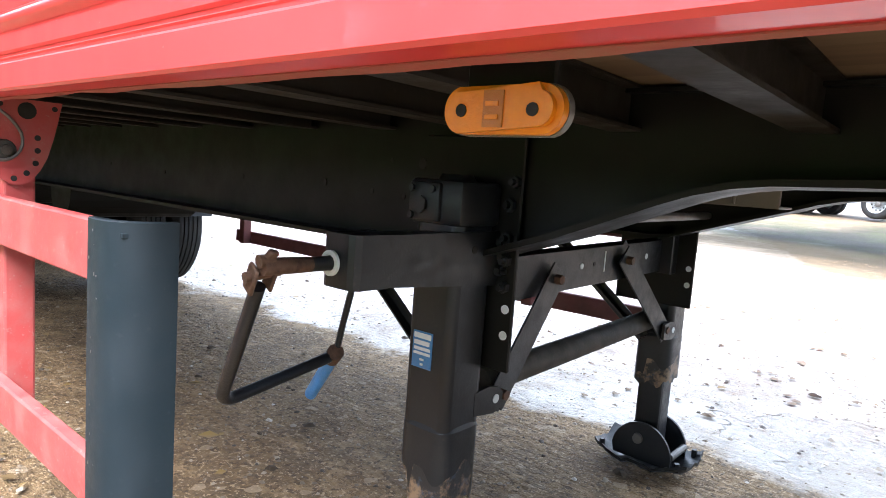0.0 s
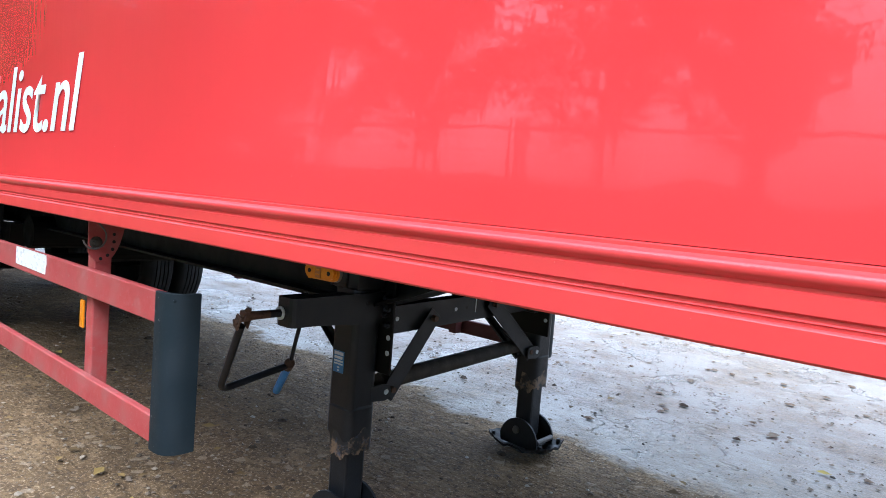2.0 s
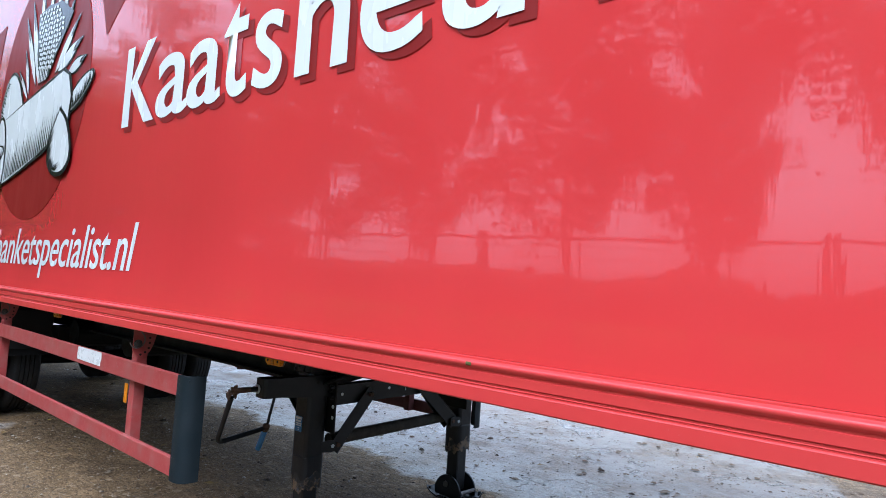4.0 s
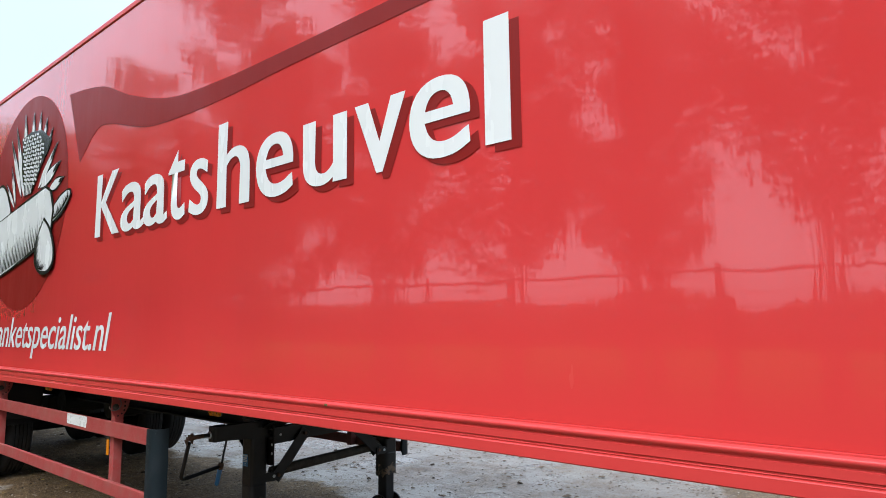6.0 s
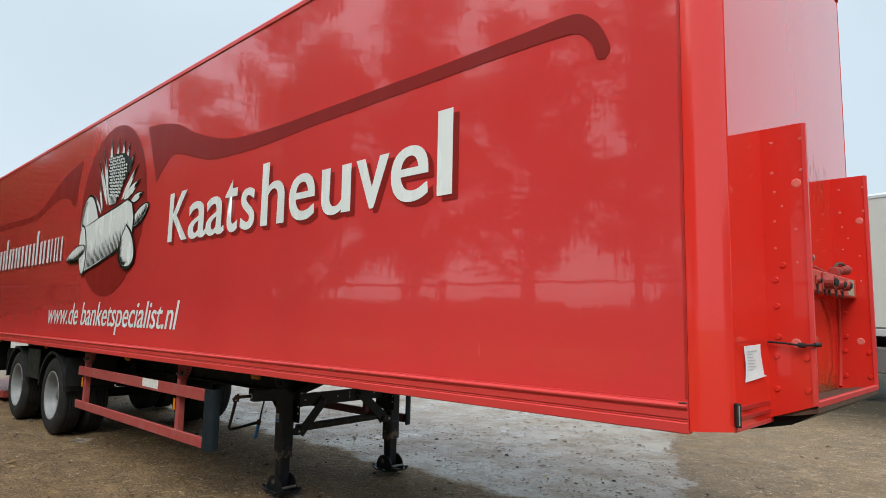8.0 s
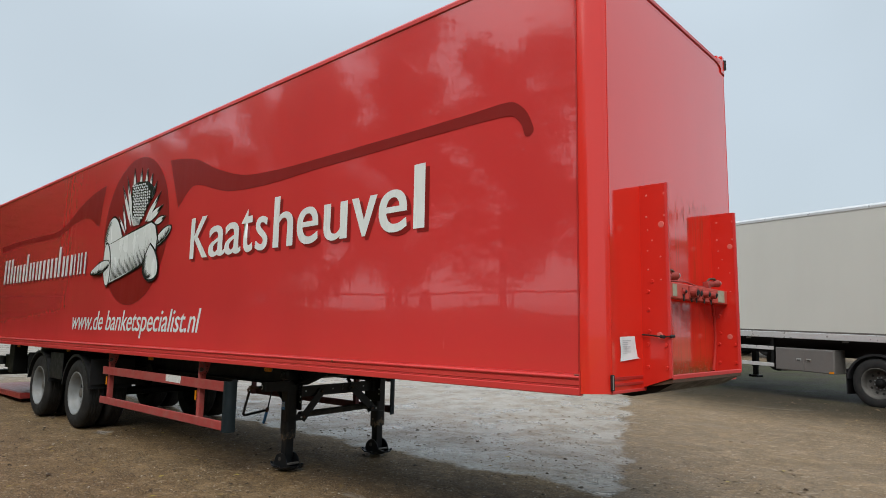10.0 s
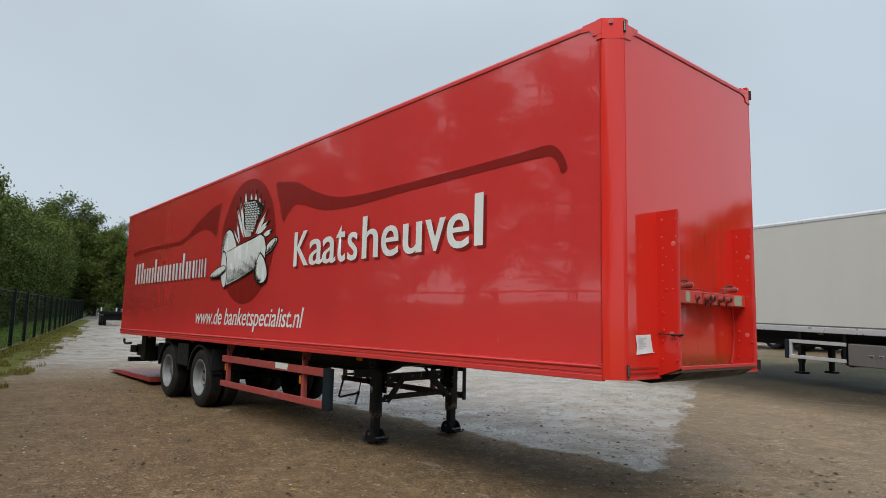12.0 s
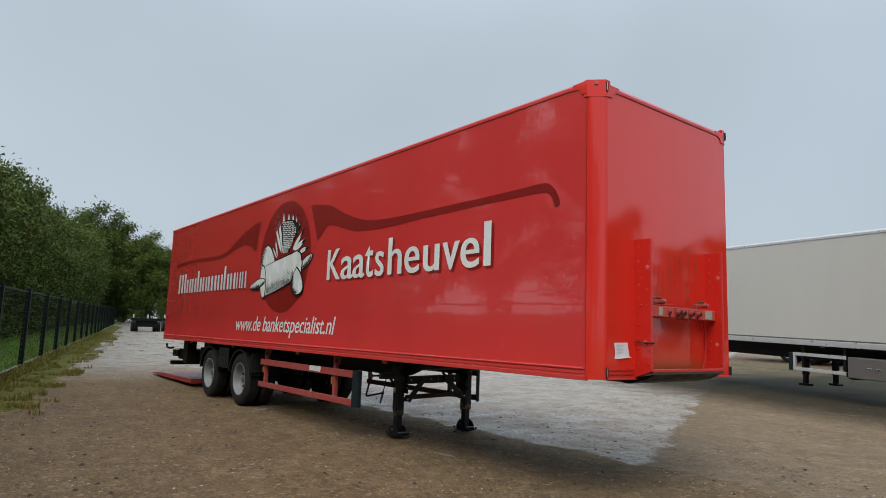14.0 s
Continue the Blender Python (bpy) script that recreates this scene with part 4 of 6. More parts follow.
# main beams with the goose neck
before_gear = set(bpy.data.objects)
def beam_z(x):
    """The lower edge: level behind the legs, then a straight rise to the shallow neck, with rounded bends."""
    rise = [(-20.0, 0.846), (-4.06, 0.853), (-3.99, 0.860), (-3.60, 0.988), (-3.54, 1.009), (-3.48, 1.024), (-3.42, 1.032), (-3.1, 1.046), (0.0, 1.056)]
    for (xa, za), (xb, zb) in zip(rise, rise[1:]):
        if x <= xb:
            return za + (zb - za) * (x - xa) / (xb - xa)
    return rise[-1][1]


def main_beam(y):
    xs = [-13.2, -12.0] + [-11 + 0.5 * k for k in range(13)] + [-4.5, -4.3, -4.15, -4.06, -3.99, -3.8, -3.60, -3.57, -3.54, -3.51, -3.48, -3.45, -3.42, -3.3] + [-3.0, -2.0, -1.0, -0.1]
    beam = None
    for name, part_y0, part_y1, z_of in (("main_beam", y - 0.005, y + 0.005, lambda x: (beam_z(x) + 0.012, 1.196)), ("bottom_flange", y - 0.075, y + 0.075, lambda x: (beam_z(x), beam_z(x) + 0.012)), ("top_flange", y - 0.03, y + 0.03, lambda x: (1.196, 1.203))):
        b, rings = B(), []
        for x in xs:
            lo, hi = z_of(x)
            rings.append([b.verts.new(p) for p in ((x, part_y0, lo), (x, part_y1, lo), (x, part_y1, hi), (x, part_y0, hi))])
        for r0, r1 in zip(rings, rings[1:]):
            for k in range(4):
                b.faces.new((r0[k], r0[(k + 1) % 4], r1[(k + 1) % 4], r1[k]))
        b.faces.new(rings[0][::-1])
        b.faces.new(rings[-1])
        made = part(name, b, M_CHASSIS, beam or trailer, "" if beam else "black steel chassis beam")
        beam = beam or made
    for x, z, r in ((-4.62, 0.975, 0.008), (-4.42, 0.965, 0.006), (-4.30, 0.96, 0.006), (-4.35, 1.045, 0.006), (-4.24, 1.04, 0.014), (-5.05, 0.97, 0.007), (-5.6, 0.96, 0.006), (-6.1, 0.97, 0.006)):
        b = B()
        tube(b, (x, y - 0.0075, z), (x, y - 0.0052, z), r, r, 10)
        part("rivet_hole", b, M_HOLE, beam)
    return beam


main_beam(0.76)
main_beam(1.74)
b = B()
box(b, -3.77, -3.53, 1.20, 1.208, 0.992, 1.045, 0.002)
box(b, -3.77, -3.53, 1.208, 1.32, 0.992, 0.999, 0.002)
box(b, -3.64, -3.63, 1.192, 1.20, 0.996, 1.04, 0.002)
part("neck_bracket", b, M_GREYSTEEL, trailer, "grey bracket between the neck beams")
b = B()
tube(b, (-3.88, 0.77, 0.945), (-3.88, 1.73, 0.945), 0.012, None, 10)
part("cross_tube", b, M_GREYSTEEL, trailer, "thin grey cross tube")
for x in (-4.35, -5.6, -7.4, -9.5, -11.6):
    b = B()
    tube(b, (x, 0.77, 0.96), (x, 1.73, 0.96), 0.028, None, 14)
    part("cross_tube", b, M_CHASSIS, trailer)


# landing gear
def landing_leg(y0, y1, out):
    """A square telescopic leg between y0 and y1; out is the side away from the trailer's middle."""
    xa, xb = -4.115, -3.985
    inner = y1 if out < 0 else y0
    b = B()
    box(b, xa, xb, y0, y1, 0.44, 1.0, 0.022, 3)
    leg = part("landing_leg", b, M_GEAR, trailer, "black square landing leg", "block")
    # lower sleeve with torn rusty edge
    cx, cy, rx, ry = (xa + xb) / 2, (y0 + y1) / 2, (xb - xa) / 2 + 0.004, (y1 - y0) / 2 + 0.004
    n = 48
    loops = [[], [], [], []]
    for k in range(n):
        a = (k + 0.5) * math.tau / n
        c, s = math.cos(a), math.sin(a)
        f = 1 / (abs(c) ** 4.6 + abs(s) ** 4.6) ** (1 / 4.6)
        notch = 0.070 if (c < -0.35 and s * out > 0.2) else 0.0
        low_z = 0.303 + notch + 0.006 * math.sin(7 * a) + 0.004 * math.sin(19 * a) + 0.012 * (c > 0.6)
        edge_z = max(low_z + 0.006, (0.378 if c > -0.25 else 0.316) + 0.016 * math.sin(3 * a + 1) + 0.006 * math.sin(8 * a))
        for loop, z, inset in zip(loops, (low_z, edge_z, 0.47, 0.49), (0.0, 0.0, 0.0, 0.008)):
            loop.append((cx + (rx - inset) * f * c, cy + (ry - inset) * f * s, z))

    def skirt(pairs):
        bm = B()
        for lo, hi in pairs:
            v0, v1 = [bm.verts.new(p) for p in lo], [bm.verts.new(p) for p in hi]
            for k in range(n):
                bm.faces.new((v0[k], v0[(k + 1) % n], v1[(k + 1) % n], v1[k]))
        return bm

    sleeve = part("leg_sleeve", skirt([(loops[1], loops[2]), (loops[2], loops[3])]), M_GEAR, leg, "black lower sleeve", True)
    part("worn_edge", skirt([(loops[0], loops[1])]), M_SLEEVE, sleeve, "torn rusty lower edge", True)
    b = B()
    box(b, xa + 0.016, xb - 0.016, y0 + 0.016, y1 - 0.016, 0.07, 0.60, 0.012, 2)
    part("inner_leg", b, M_GEAR, leg, "", "block")
    # rocking foot: pressed shoe, two curved cheeks, pin
    b = B()
    rings = []
    m = 16
    for i in range(m + 1):
        u = -1 + 2 * i / m
        x = cx + 0.185 * u
        lift = 0.010 + 0.032 * abs(u) ** 3.0
        half = 0.125 * (1 - 0.35 * abs(u) ** 4)
        ring = []
        for j in range(11):
            v = -1 + 2 * j / 10
            ring.append(b.verts.new((x, cy + half * v, lift + 0.022 * abs(v) ** 4 + 0.006 * math.sin(9 * u + 5 * v) + 0.004 * math.sin(19 * u - 8 * v + y0))))
        rings.append(ring)
    for r0, r1 in zip(rings, rings[1:]):
        for j in range(10):
            b.faces.new((r0[j], r0[j + 1], r1[j + 1], r1[j]))
    geom = bmesh.ops.extrude_face_region(b, geom=b.faces[:])
    for v in [g for g in geom["geom"] if isinstance(g, bmesh.types.BMVert)]:
        v.co.z += 0.012
    foot = part("foot_shoe", b, M_GEAR, leg, "dented black rocking foot", True)
    for s in (-1, 1):
        b = B()
        prof = [(cx - 0.105, 0.035), (cx + 0.120, 0.03)] + [(cx + 0.004 + 0.118 * math.cos(a), 0.062 + 0.112 * math.sin(a)) for a in [radians(6 + 168 * k / 12) for k in range(13)]]
        yy = cy + s * (ry + 0.006)
        prism(b, prof, "y", yy - 0.005, yy + 0.005)
        part("foot_cheek", b, M_GEAR, foot)
        b = B()
        tube(b, (cx - 0.01, yy + s * 0.004, 0.115), (cx - 0.01, yy + s * 0.016, 0.115), 0.02, 0.018, 14)
        part("foot_pin", b, M_GREYSTEEL, foot)
    b = B()
    tube(b, (cx + 0.115, cy - ry, 0.075), (cx + 0.115, cy + ry, 0.075), 0.014, None, 10)
    part("foot_pin", b, M_GREYSTEEL, foot)
    for dx, dy in ((-0.15, 0.085), (-0.15, -0.085), (0.15, 0.085), (0.15, -0.085)):
        b = B()
        tube(b, (cx + dx, cy + dy, 0.04), (cx + dx, cy + dy, 0.072), 0.011, 0.010, 6)
        part("foot_bolt", b, M_GEAR, foot)
    # mounting plate on the inner side, bolted to the chassis beam
    b = B()
    py = inner + (0.002 if out < 0 else -0.002)
    pa, pb = (py, py + 0.010) if out < 0 else (py - 0.010, py)
    box(b, -4.215, -3.925, pa, pb, 0.600, 1.11, 0.003)
    plate = part("mounting_plate", b, M_CHASSIS, leg, "black drilled mounting plate")
    for z in (0.745, 0.685):
        for x in (-3.944,):
            b = B()
            tube(b, (x, pa - 0.0012, z), (x, pb + 0.0012, z), 0.0105, None, 12)
            part("plate_hole", b, M_PRINT, plate)
    for x, z in ((-3.95, 0.905), (-3.95, 0.855), (-3.95, 0.795), (-3.95, 0.965), (-3.94, 1.01), (-4.16, 0.95), (-4.16, 0.85)):
        b = B()
        yo = pa if out < 0 else pb
        tube(b, (x, yo, z), (x, yo + out * 0.012, z), 0.014, 0.013, 6)
        tube(b, (x, yo + out * 0.011, z), (x, yo + out * 0.024, z), 0.007, 0.007, 8)
        part("bolt", b, M_GEAR, plate)
    return leg


M_SLEEVE = Mat("worn_sleeve_paint", (0.0080, 0.0100, 0.0130), 0.45)
M_SLEEVE.tint(M_SLEEVE.ramp(M_SLEEVE.noise(13, 6, 0.7), 0.47, 0.57, 0, 0.85), (0.20, 0.135, 0.082))
M_SLEEVE.tint(M_SLEEVE.ramp(M_SLEEVE.noise(30, 4, 0.7), 0.56, 0.7, 0, 0.7), (0.035, 0.065, 0.12))
M_SLEEVE.bump(M_SLEEVE.noise(60, 4), 0.4, 0.003)
M_SLEEVE = M_SLEEVE.m

near_leg = landing_leg(0.610, 0.735, -1)
far_leg = landing_leg(1.790, 1.915, 1)

# gearbox, shaft housing and crank on the near leg
b = B()
box(b, -4.125, -3.975, 0.600, 0.735, 0.925, 1.005, 0.010, 2)
box(b, -4.118, -4.03, 0.590, 0.612, 0.930, 0.998, 0.006, 2)
tube(b, (-4.05, 0.67, 1.0), (-4.05, 0.67, 1.018), 0.045, 0.035, 16)
gearbox = part("gearbox", b, M_GEAR, near_leg, "black gearbox on top of the leg", True)
for x, z, r in ((-4.105, 0.985, 0.007), (-4.045, 0.985, 0.007), (-4.075, 0.957, 0.015), (-4.105, 0.938, 0.007)):
    b = B()
    tube(b, (x, 0.582, z), (x, 0.592, z), r, r * 0.9, 6)
    part("bolt", b, M_GEAR, gearbox)
b = B()
prism(b, [(-4.066, 0.330), (-4.060, 0.319), (-4.048, 0.314), (-3.992, 0.314), (-3.980, 0.319), (-3.973, 0.330), (-3.973, 0.40), (-3.9845, 0.40), (-3.9845, 0.330), (-4.056, 0.330), (-4.056, 0.44), (-4.066, 0.44)], "z", 0.818, 0.916)
housing = part("shaft_housing", b, M_GEAR, near_leg, "black channel housing round the crank shaft")
b = B()
prism(b, [(0.335, 0.826), (0.350, 0.822), (0.775, 0.792), (0.775, 0.918), (0.335, 0.915)], "x", -3.984, -3.974)
part("housing_plate", b, M_GEAR, near_leg, "black cover plate beside the crank shaft")
b = B()
box(b, -4.060, -3.985, 0.331, 0.60, 0.905, 0.913, 0.002)
part("housing_top", b, M_GEAR, near_leg)
b = B()
box(b, -4.060, -4.050, 0.441, 0.60, 0.82, 0.904, 0.002)
part("housing_back", b, M_GEAR, near_leg)
for y, z in ((0.735, 0.895), (0.735, 0.83), (0.742, 0.862)):
    b = B()
    tube(b, (-3.974, y, z), (-3.960, y, z), 0.013, 0.012, 6)
    tube(b, (-3.962, y, z), (-3.948, y, z), 0.007, 0.006, 8)
    part("bolt", b, M_GEAR, housing)
b = B()
tube(b, (-3.9745, 0.655, 0.880), (-3.9725, 0.655, 0.880), 0.009, None, 12)
part("oil_hole", b, M_HOLE, housing)
b = B()
lathe(b, [(0.0145, 0.3135), (0.0235, 0.3135), (0.0235, 0.308), (0.0145, 0.308)], 24, True)
bmesh.ops.translate(b, verts=b.verts, vec=(-4.034, -0.001, 0.862))
part("bush_ring", b, M_PRINT, housing, "white plastic bush ring", True)
SH = Vector((-4.034, 0.0, 0.862))
b = B()
tube(b, (SH.x, 0.52, SH.z), (SH.x, 0.245, SH.z), 0.0135, None, 14)
shaft = part("crank_shaft", b, M_GEAR, near_leg, "black shaft", True)
b = B()
tube(b, (SH.x, 0.265, SH.z), (SH.x, 0.168, SH.z + 0.001), 0.0138, 0.0155, 14)
part("shaft_end", b, M_RUST, shaft, "rusty shaft end", True)
KN, BEND, ELBOW, TIP = Vector((-4.050, 0.180, 0.848)), Vector((-4.266, 0.238, 0.548)), Vector((-4.306, 0.563, 0.583)), Vector((-4.486, 0.643, 0.420))
b = B()
way = (BEND - KN).normalized()
side = Vector((0, 1, 0)) - way * way.y
side.normalize()
for s in (-1, 1):
    c = KN + side * 0.018 * s
    bar(b, c - way * 0.022, c + way * 0.036, 0.030, 0.008, side, 0.003)
tube(b, KN - side * 0.032, KN + side * 0.032, 0.009, None, 10)
tube(b, KN - way * 0.032 - side * 0.014, KN - way * 0.032 + side * 0.014, 0.012, 0.009, 10)
bar(b, KN - way * 0.03, KN - way * 0.052 + side * 0.01, 0.012, 0.02, side, 0.003)
knuckle = part("knuckle", b, M_RUST, shaft, "rusty folding knuckle", True)
b = B()
pipe(b, [KN + way * 0.03] + rounded(KN, BEND, ELBOW, 0.05, 6) + [ELBOW], 0.0135, 12)
crank = part("crank", b, M_GEAR, shaft, "bent black crank rod folded away", True)
b = B()
hway = (TIP - ELBOW).normalized()
pipe(b, [ELBOW + hway * 0.02, ELBOW + hway * 0.035, TIP - hway * 0.01, TIP], 0.0165, 14)
part("crank_grip", b, M_BLUE, crank, "worn blue plastic grip", True)
b = B()
tube(b, ELBOW - hway * 0.02, ELBOW + hway * 0.022, 0.021, 0.019, 12)
part("grip_collar", b, M_RUST, crank, "", True)
b = B()
pipe(b, [ELBOW + Vector((0.045, 0.03, 0.30)), ELBOW + Vector((0.038, 0.026, 0.22)), ELBOW + Vector((0.012, 0.008, 0.06)), ELBOW + Vector((0.0, 0.006, -0.005))], 0.008, 8)
part("crank_hook", b, M_GEAR, housing, "thin black hook that holds the crank", True)

# maker's plate on the leg: plain bars instead of words
b = B()
box(b, -4.092, -4.034, 0.6082, 0.6095, 0.605, 0.688, 0.001)
label_plate = part("maker_label", b, M_LABEL, near_leg, "blue label with pale bars")
for x0, x1, z0, z1 in ((-4.088, -4.038, 0.672, 0.684), (-4.087, -4.042, 0.657, 0.667), (-4.087, -4.039, 0.645, 0.652), (-4.087, -4.039, 0.635, 0.641), (-4.068, -4.056, 0.622, 0.627), (-4.066, -4.058, 0.611, 0.616)):
    b = B()
    box(b, x0, x1, 0.6070, 0.6080, z0, z1)
    part("label_bar", b, M_PRINT, label_plate)

# frame between the legs
b = B()
prism(b, [(-4.035, 0.728), (-4.035, 0.842), (-4.10, 0.842), (-4.10, 0.834), (-4.045, 0.834), (-4.045, 0.736), (-4.10, 0.736), (-4.10, 0.728)], "y", 0.75, 1.79)
channel = part("leg_channel", b, M_GEAR, trailer, "grey-black channel between the legs")
for y, z, r, mat in ((0.86, 0.79, 0.009, M_PRINT), (1.20, 0.795, 0.009, M_PRINT), (1.27, 0.795, 0.007, M_HOLE), (1.62, 0.79, 0.010, M_PRINT), (0.80, 0.815, 0.010, M_HOLE), (0.80, 0.76, 0.010, M_HOLE)):
    b = B()
    tube(b, (-4.0352, y, z), (-4.0335, y, z), r, None, 12)
    part("channel_hole", b, mat, channel)
b = B()
box(b, -4.0352, -4.0338, 1.33, 1.335, 0.765, 0.83)
part("chalk_mark", b, M_PRINT, channel)
b = B()
box(b, -4.05, -3.99, 1.735, 1.79, 0.72, 0.90, 0.004)
part("end_angle", b, M_GEAR, channel)
b = B()
tube(b, (-4.05, 0.80, 0.535), (-4.05, 1.76, 0.545), 0.036, None, 18)
part("drive_tube", b, M_TUBE, trailer, "scuffed grey cross tube", True)
for a, c in (((-4.0, 0.80, 0.492), (-4.018, 1.06, 0.80)), ((-3.985, 1.735, 0.50), (-4.018, 1.42, 0.815))):
    b = B()
    bar(b, a, c, 0.078, 0.006, (1, 0, 0), 0.002)
    a2, c2 = Vector(a), Vector(c)
    d = (c2 - a2).normalized()
    n2 = d.cross(Vector((1, 0, 0))).normalized()
    bar(b, a2 + n2 * 0.037 + Vector((-0.022, 0, 0)), c2 + n2 * 0.037 + Vector((-0.022, 0, 0)), 0.005, 0.045, n2, 0.001)
    brace = part("diagonal_brace", b, M_GEAR, trailer, "black angle brace")
    for p in (a2 + d * 0.03, c2 - d * 0.03):
        b = B()
        tube(b, p + Vector((0.002, 0, 0)), p + Vector((0.022, 0, 0)), 0.014, 0.013, 6)
        part("bolt", b, M_RUST, brace)
for y, ly in ((0.775, 0.745), (1.75, 1.78)):
    b = B()
    bar(b, (-4.07, ly + (0.03 if y < 1 else -0.03), 0.47), (-4.52, y, 0.84), 0.05, 0.006, (0, 1, 0), 0.001)
    bar(b, (-4.07, ly + (0.03 if y < 1 else -0.03), 0.47), (-4.52, y, 0.84), 0.006, 0.05, (0, 1, 0), 0.001)
    part("rear_brace", b, M_GEAR, trailer)
for y, x in ((0.738, -3.984), (1.72, -3.970)):
    b = B()
    prism(b, [(y - 0.03, 0.49), (y - 0.03, 0.545), (y + 0.02, 0.55), (y + 0.055, 0.542), (y + 0.073, 0.524), (y + 0.075, 0.503), (y + 0.062, 0.486), (y + 0.04, 0.480)], "x", x - 0.010, x)
    lug = part("brace_lug", b, M_GEAR, trailer, "drilled lug")
    b = B()
    tube(b, (x - 0.0002, y + 0.045, 0.515), (x + 0.002, y + 0.045, 0.515), 0.011, None, 12)
    part("lug_hole", b, M_PRINT, lug)


def stance(p):
    """The landing gear and the beams stand a little further back and wider apart than drawn above."""
    drop = 0.020 * smoothstep(0.05, 0.35, p.z) * (1 - smoothstep(0.90, 1.0, p.z)) * (1 - smoothstep(0.9, 1.8, p.y))
    foot = 0.050 * (1 - smoothstep(0.08, 0.45, p.z))
    return Vector((p.x - 0.050, p.y + 0.085 + 0.115 * max(0.0, p.y - 0.67), p.z - drop - foot))


for ob in set(bpy.data.objects) - before_gear:
    for v in ob.data.vertices:
        v.co = stance(v.co)


# side guards
def side_guard(y, s):
    """Two rails, two posts with adjuster plates and a plastic end; s is 1 on the near side, -1 on the far one."""
    # the far guard takes the red with shade painted in
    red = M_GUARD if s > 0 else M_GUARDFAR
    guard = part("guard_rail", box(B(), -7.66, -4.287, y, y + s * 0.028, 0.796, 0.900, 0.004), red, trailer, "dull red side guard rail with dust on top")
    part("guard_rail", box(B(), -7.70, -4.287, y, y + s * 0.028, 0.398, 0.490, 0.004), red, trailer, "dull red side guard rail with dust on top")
    b = B()
    prof = [(-4.300, -0.012), (-4.262, -0.014), (-4.236, -0.010), (-4.213, 0.004), (-4.200, 0.026), (-4.195, 0.052), (-4.197, 0.088), (-4.206, 0.088), (-4.206, 0.055), (-4.210, 0.036), (-4.216, 0.022), (-4.236, 0.008), (-4.262, 0.002), (-4.300, 0.002)]
    prism(b, [(x + 0.010, y + s * v) for x, v in prof], "z", 0.386, 0.906)
    bmesh.ops.bevel(b, geom=[e for e in b.edges if abs(e.verts[0].co.z - e.verts[1].co.z) < 1e-4], offset=0.002, segments=1, affect="EDGES")
    cap = part("guard_end", b, M_CAP, trailer, "scratched blue-grey plastic guard end", True)
    b = B()
    box(b, -4.288, -4.198, y + s * 0.0025, y + s * 0.07, 0.880, 0.888, 0.001)
    part("end_web", b, M_CAP, cap)
    if s > 0:
        b = B()
        for k in range(16):
            x, z = random.uniform(-4.29, -4.245), random.uniform(0.40, 0.89)
            h = random.uniform(0.001, 0.006)
            box(b, x, x + 0.0008, y - 0.0151, y - 0.0139, z, z + h)
        tagged(part("scratches", b, M_GREYSTEEL, cap), "pale scratches", kind="stuff")
    for px in (-4.915, -7.52):
        b = B()
        box(b, px - 0.027, px + 0.034, y + s * 0.030, y + s * 0.095, 0.40, 1.115, 0.006, 2)
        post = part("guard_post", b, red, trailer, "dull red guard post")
        b = B()
        fx = px + 0.036
        edge = [(0.002, 1.115), (0.004, 0.962), (0.020, 0.938), (0.040, 0.925), (0.062, 0.922), (0.082, 0.932), (0.100, 0.955), (0.115, 0.985), (0.128, 1.030), (0.138, 1.075), (0.146, 1.115)]
        prism(b, [(y + s * v, z) for v, z in edge], "x", fx, fx + 0.008)
        adj = part("adjuster_plate", b, red, post, "rounded dull red adjuster plate with holes")
        for v, z, q in ((0.095, 1.031, 0.0065), (0.095, 1.002, 0.0065), (0.091, 0.973, 0.0065), (0.073, 0.950, 0.0065), (0.048, 0.937, 0.0065), (0.074, 1.090, 0.019), (0.022, 1.100, 0.006), (0.130, 1.100, 0.006)):
            b = B()
            tube(b, (fx + 0.0078, y + s * v, z), (fx + 0.0092, y + s * v, z), q, None, 14)
            part("adjuster_hole", b, M_HOLE, adj)
        b = B()
        lathe(b, [(0.0, 0.0), (0.024, 0.0), (0.022, 0.005), (0.012, 0.008), (0.011, 0.018), (0.0, 0.019)], 14, True)
        bmesh.ops.rotate(b, verts=b.verts, matrix=Matrix.Rotation(radians(-90), 3, "Z"))
        bmesh.ops.translate(b, verts=b.verts, vec=(fx + 0.008, y + s * 0.030, 0.999))
        part("pivot_bolt", b, M_TUBE, adj, "dirty grey pivot bolt", True)
        b = B()
        loop = [(fx + 0.020, y + s * (0.020 + 0.042 * math.cos(a)), 1.022 + 0.046 * math.sin(a)) for a in [radians(40 - 17 * k) for k in range(13)]]
        pipe(b, [(fx + 0.020, y + s * 0.012, 1.090), (fx + 0.021, y + s * 0.034, 1.073)] + loop, 0.0035, 8)
        part("spring_wire", b, M_GREYSTEEL, adj, "bent grey spring wire", True)
        if s > 0:
            b = B()
            box(b, px - 0.062, px - 0.030, y + s * 0.020, y + s * 0.0295, 0.655, 0.765, 0.003)
            part("side_reflector", b, M_AMBER, post, "narrow orange reflector")
            for z in (0.44, 0.52, 0.60, 0.70):
                b = B()
                box(b, px - 0.030, px - 0.024, y + s * 0.0285, y + s * 0.0298, z, z + 0.02)
                part("slot", b, M_HOLE, post)
    if s > 0:
        b = B()
        jag = [(-5.672, 0.823), (-5.30, 0.819), (-5.296, 0.845), (-5.286, 0.862), (-5.292, 0.902), (-5.668, 0.902), (-5.675, 0.862)]
        prism(b, jag, "y", y - 0.0025, y - 0.0005)
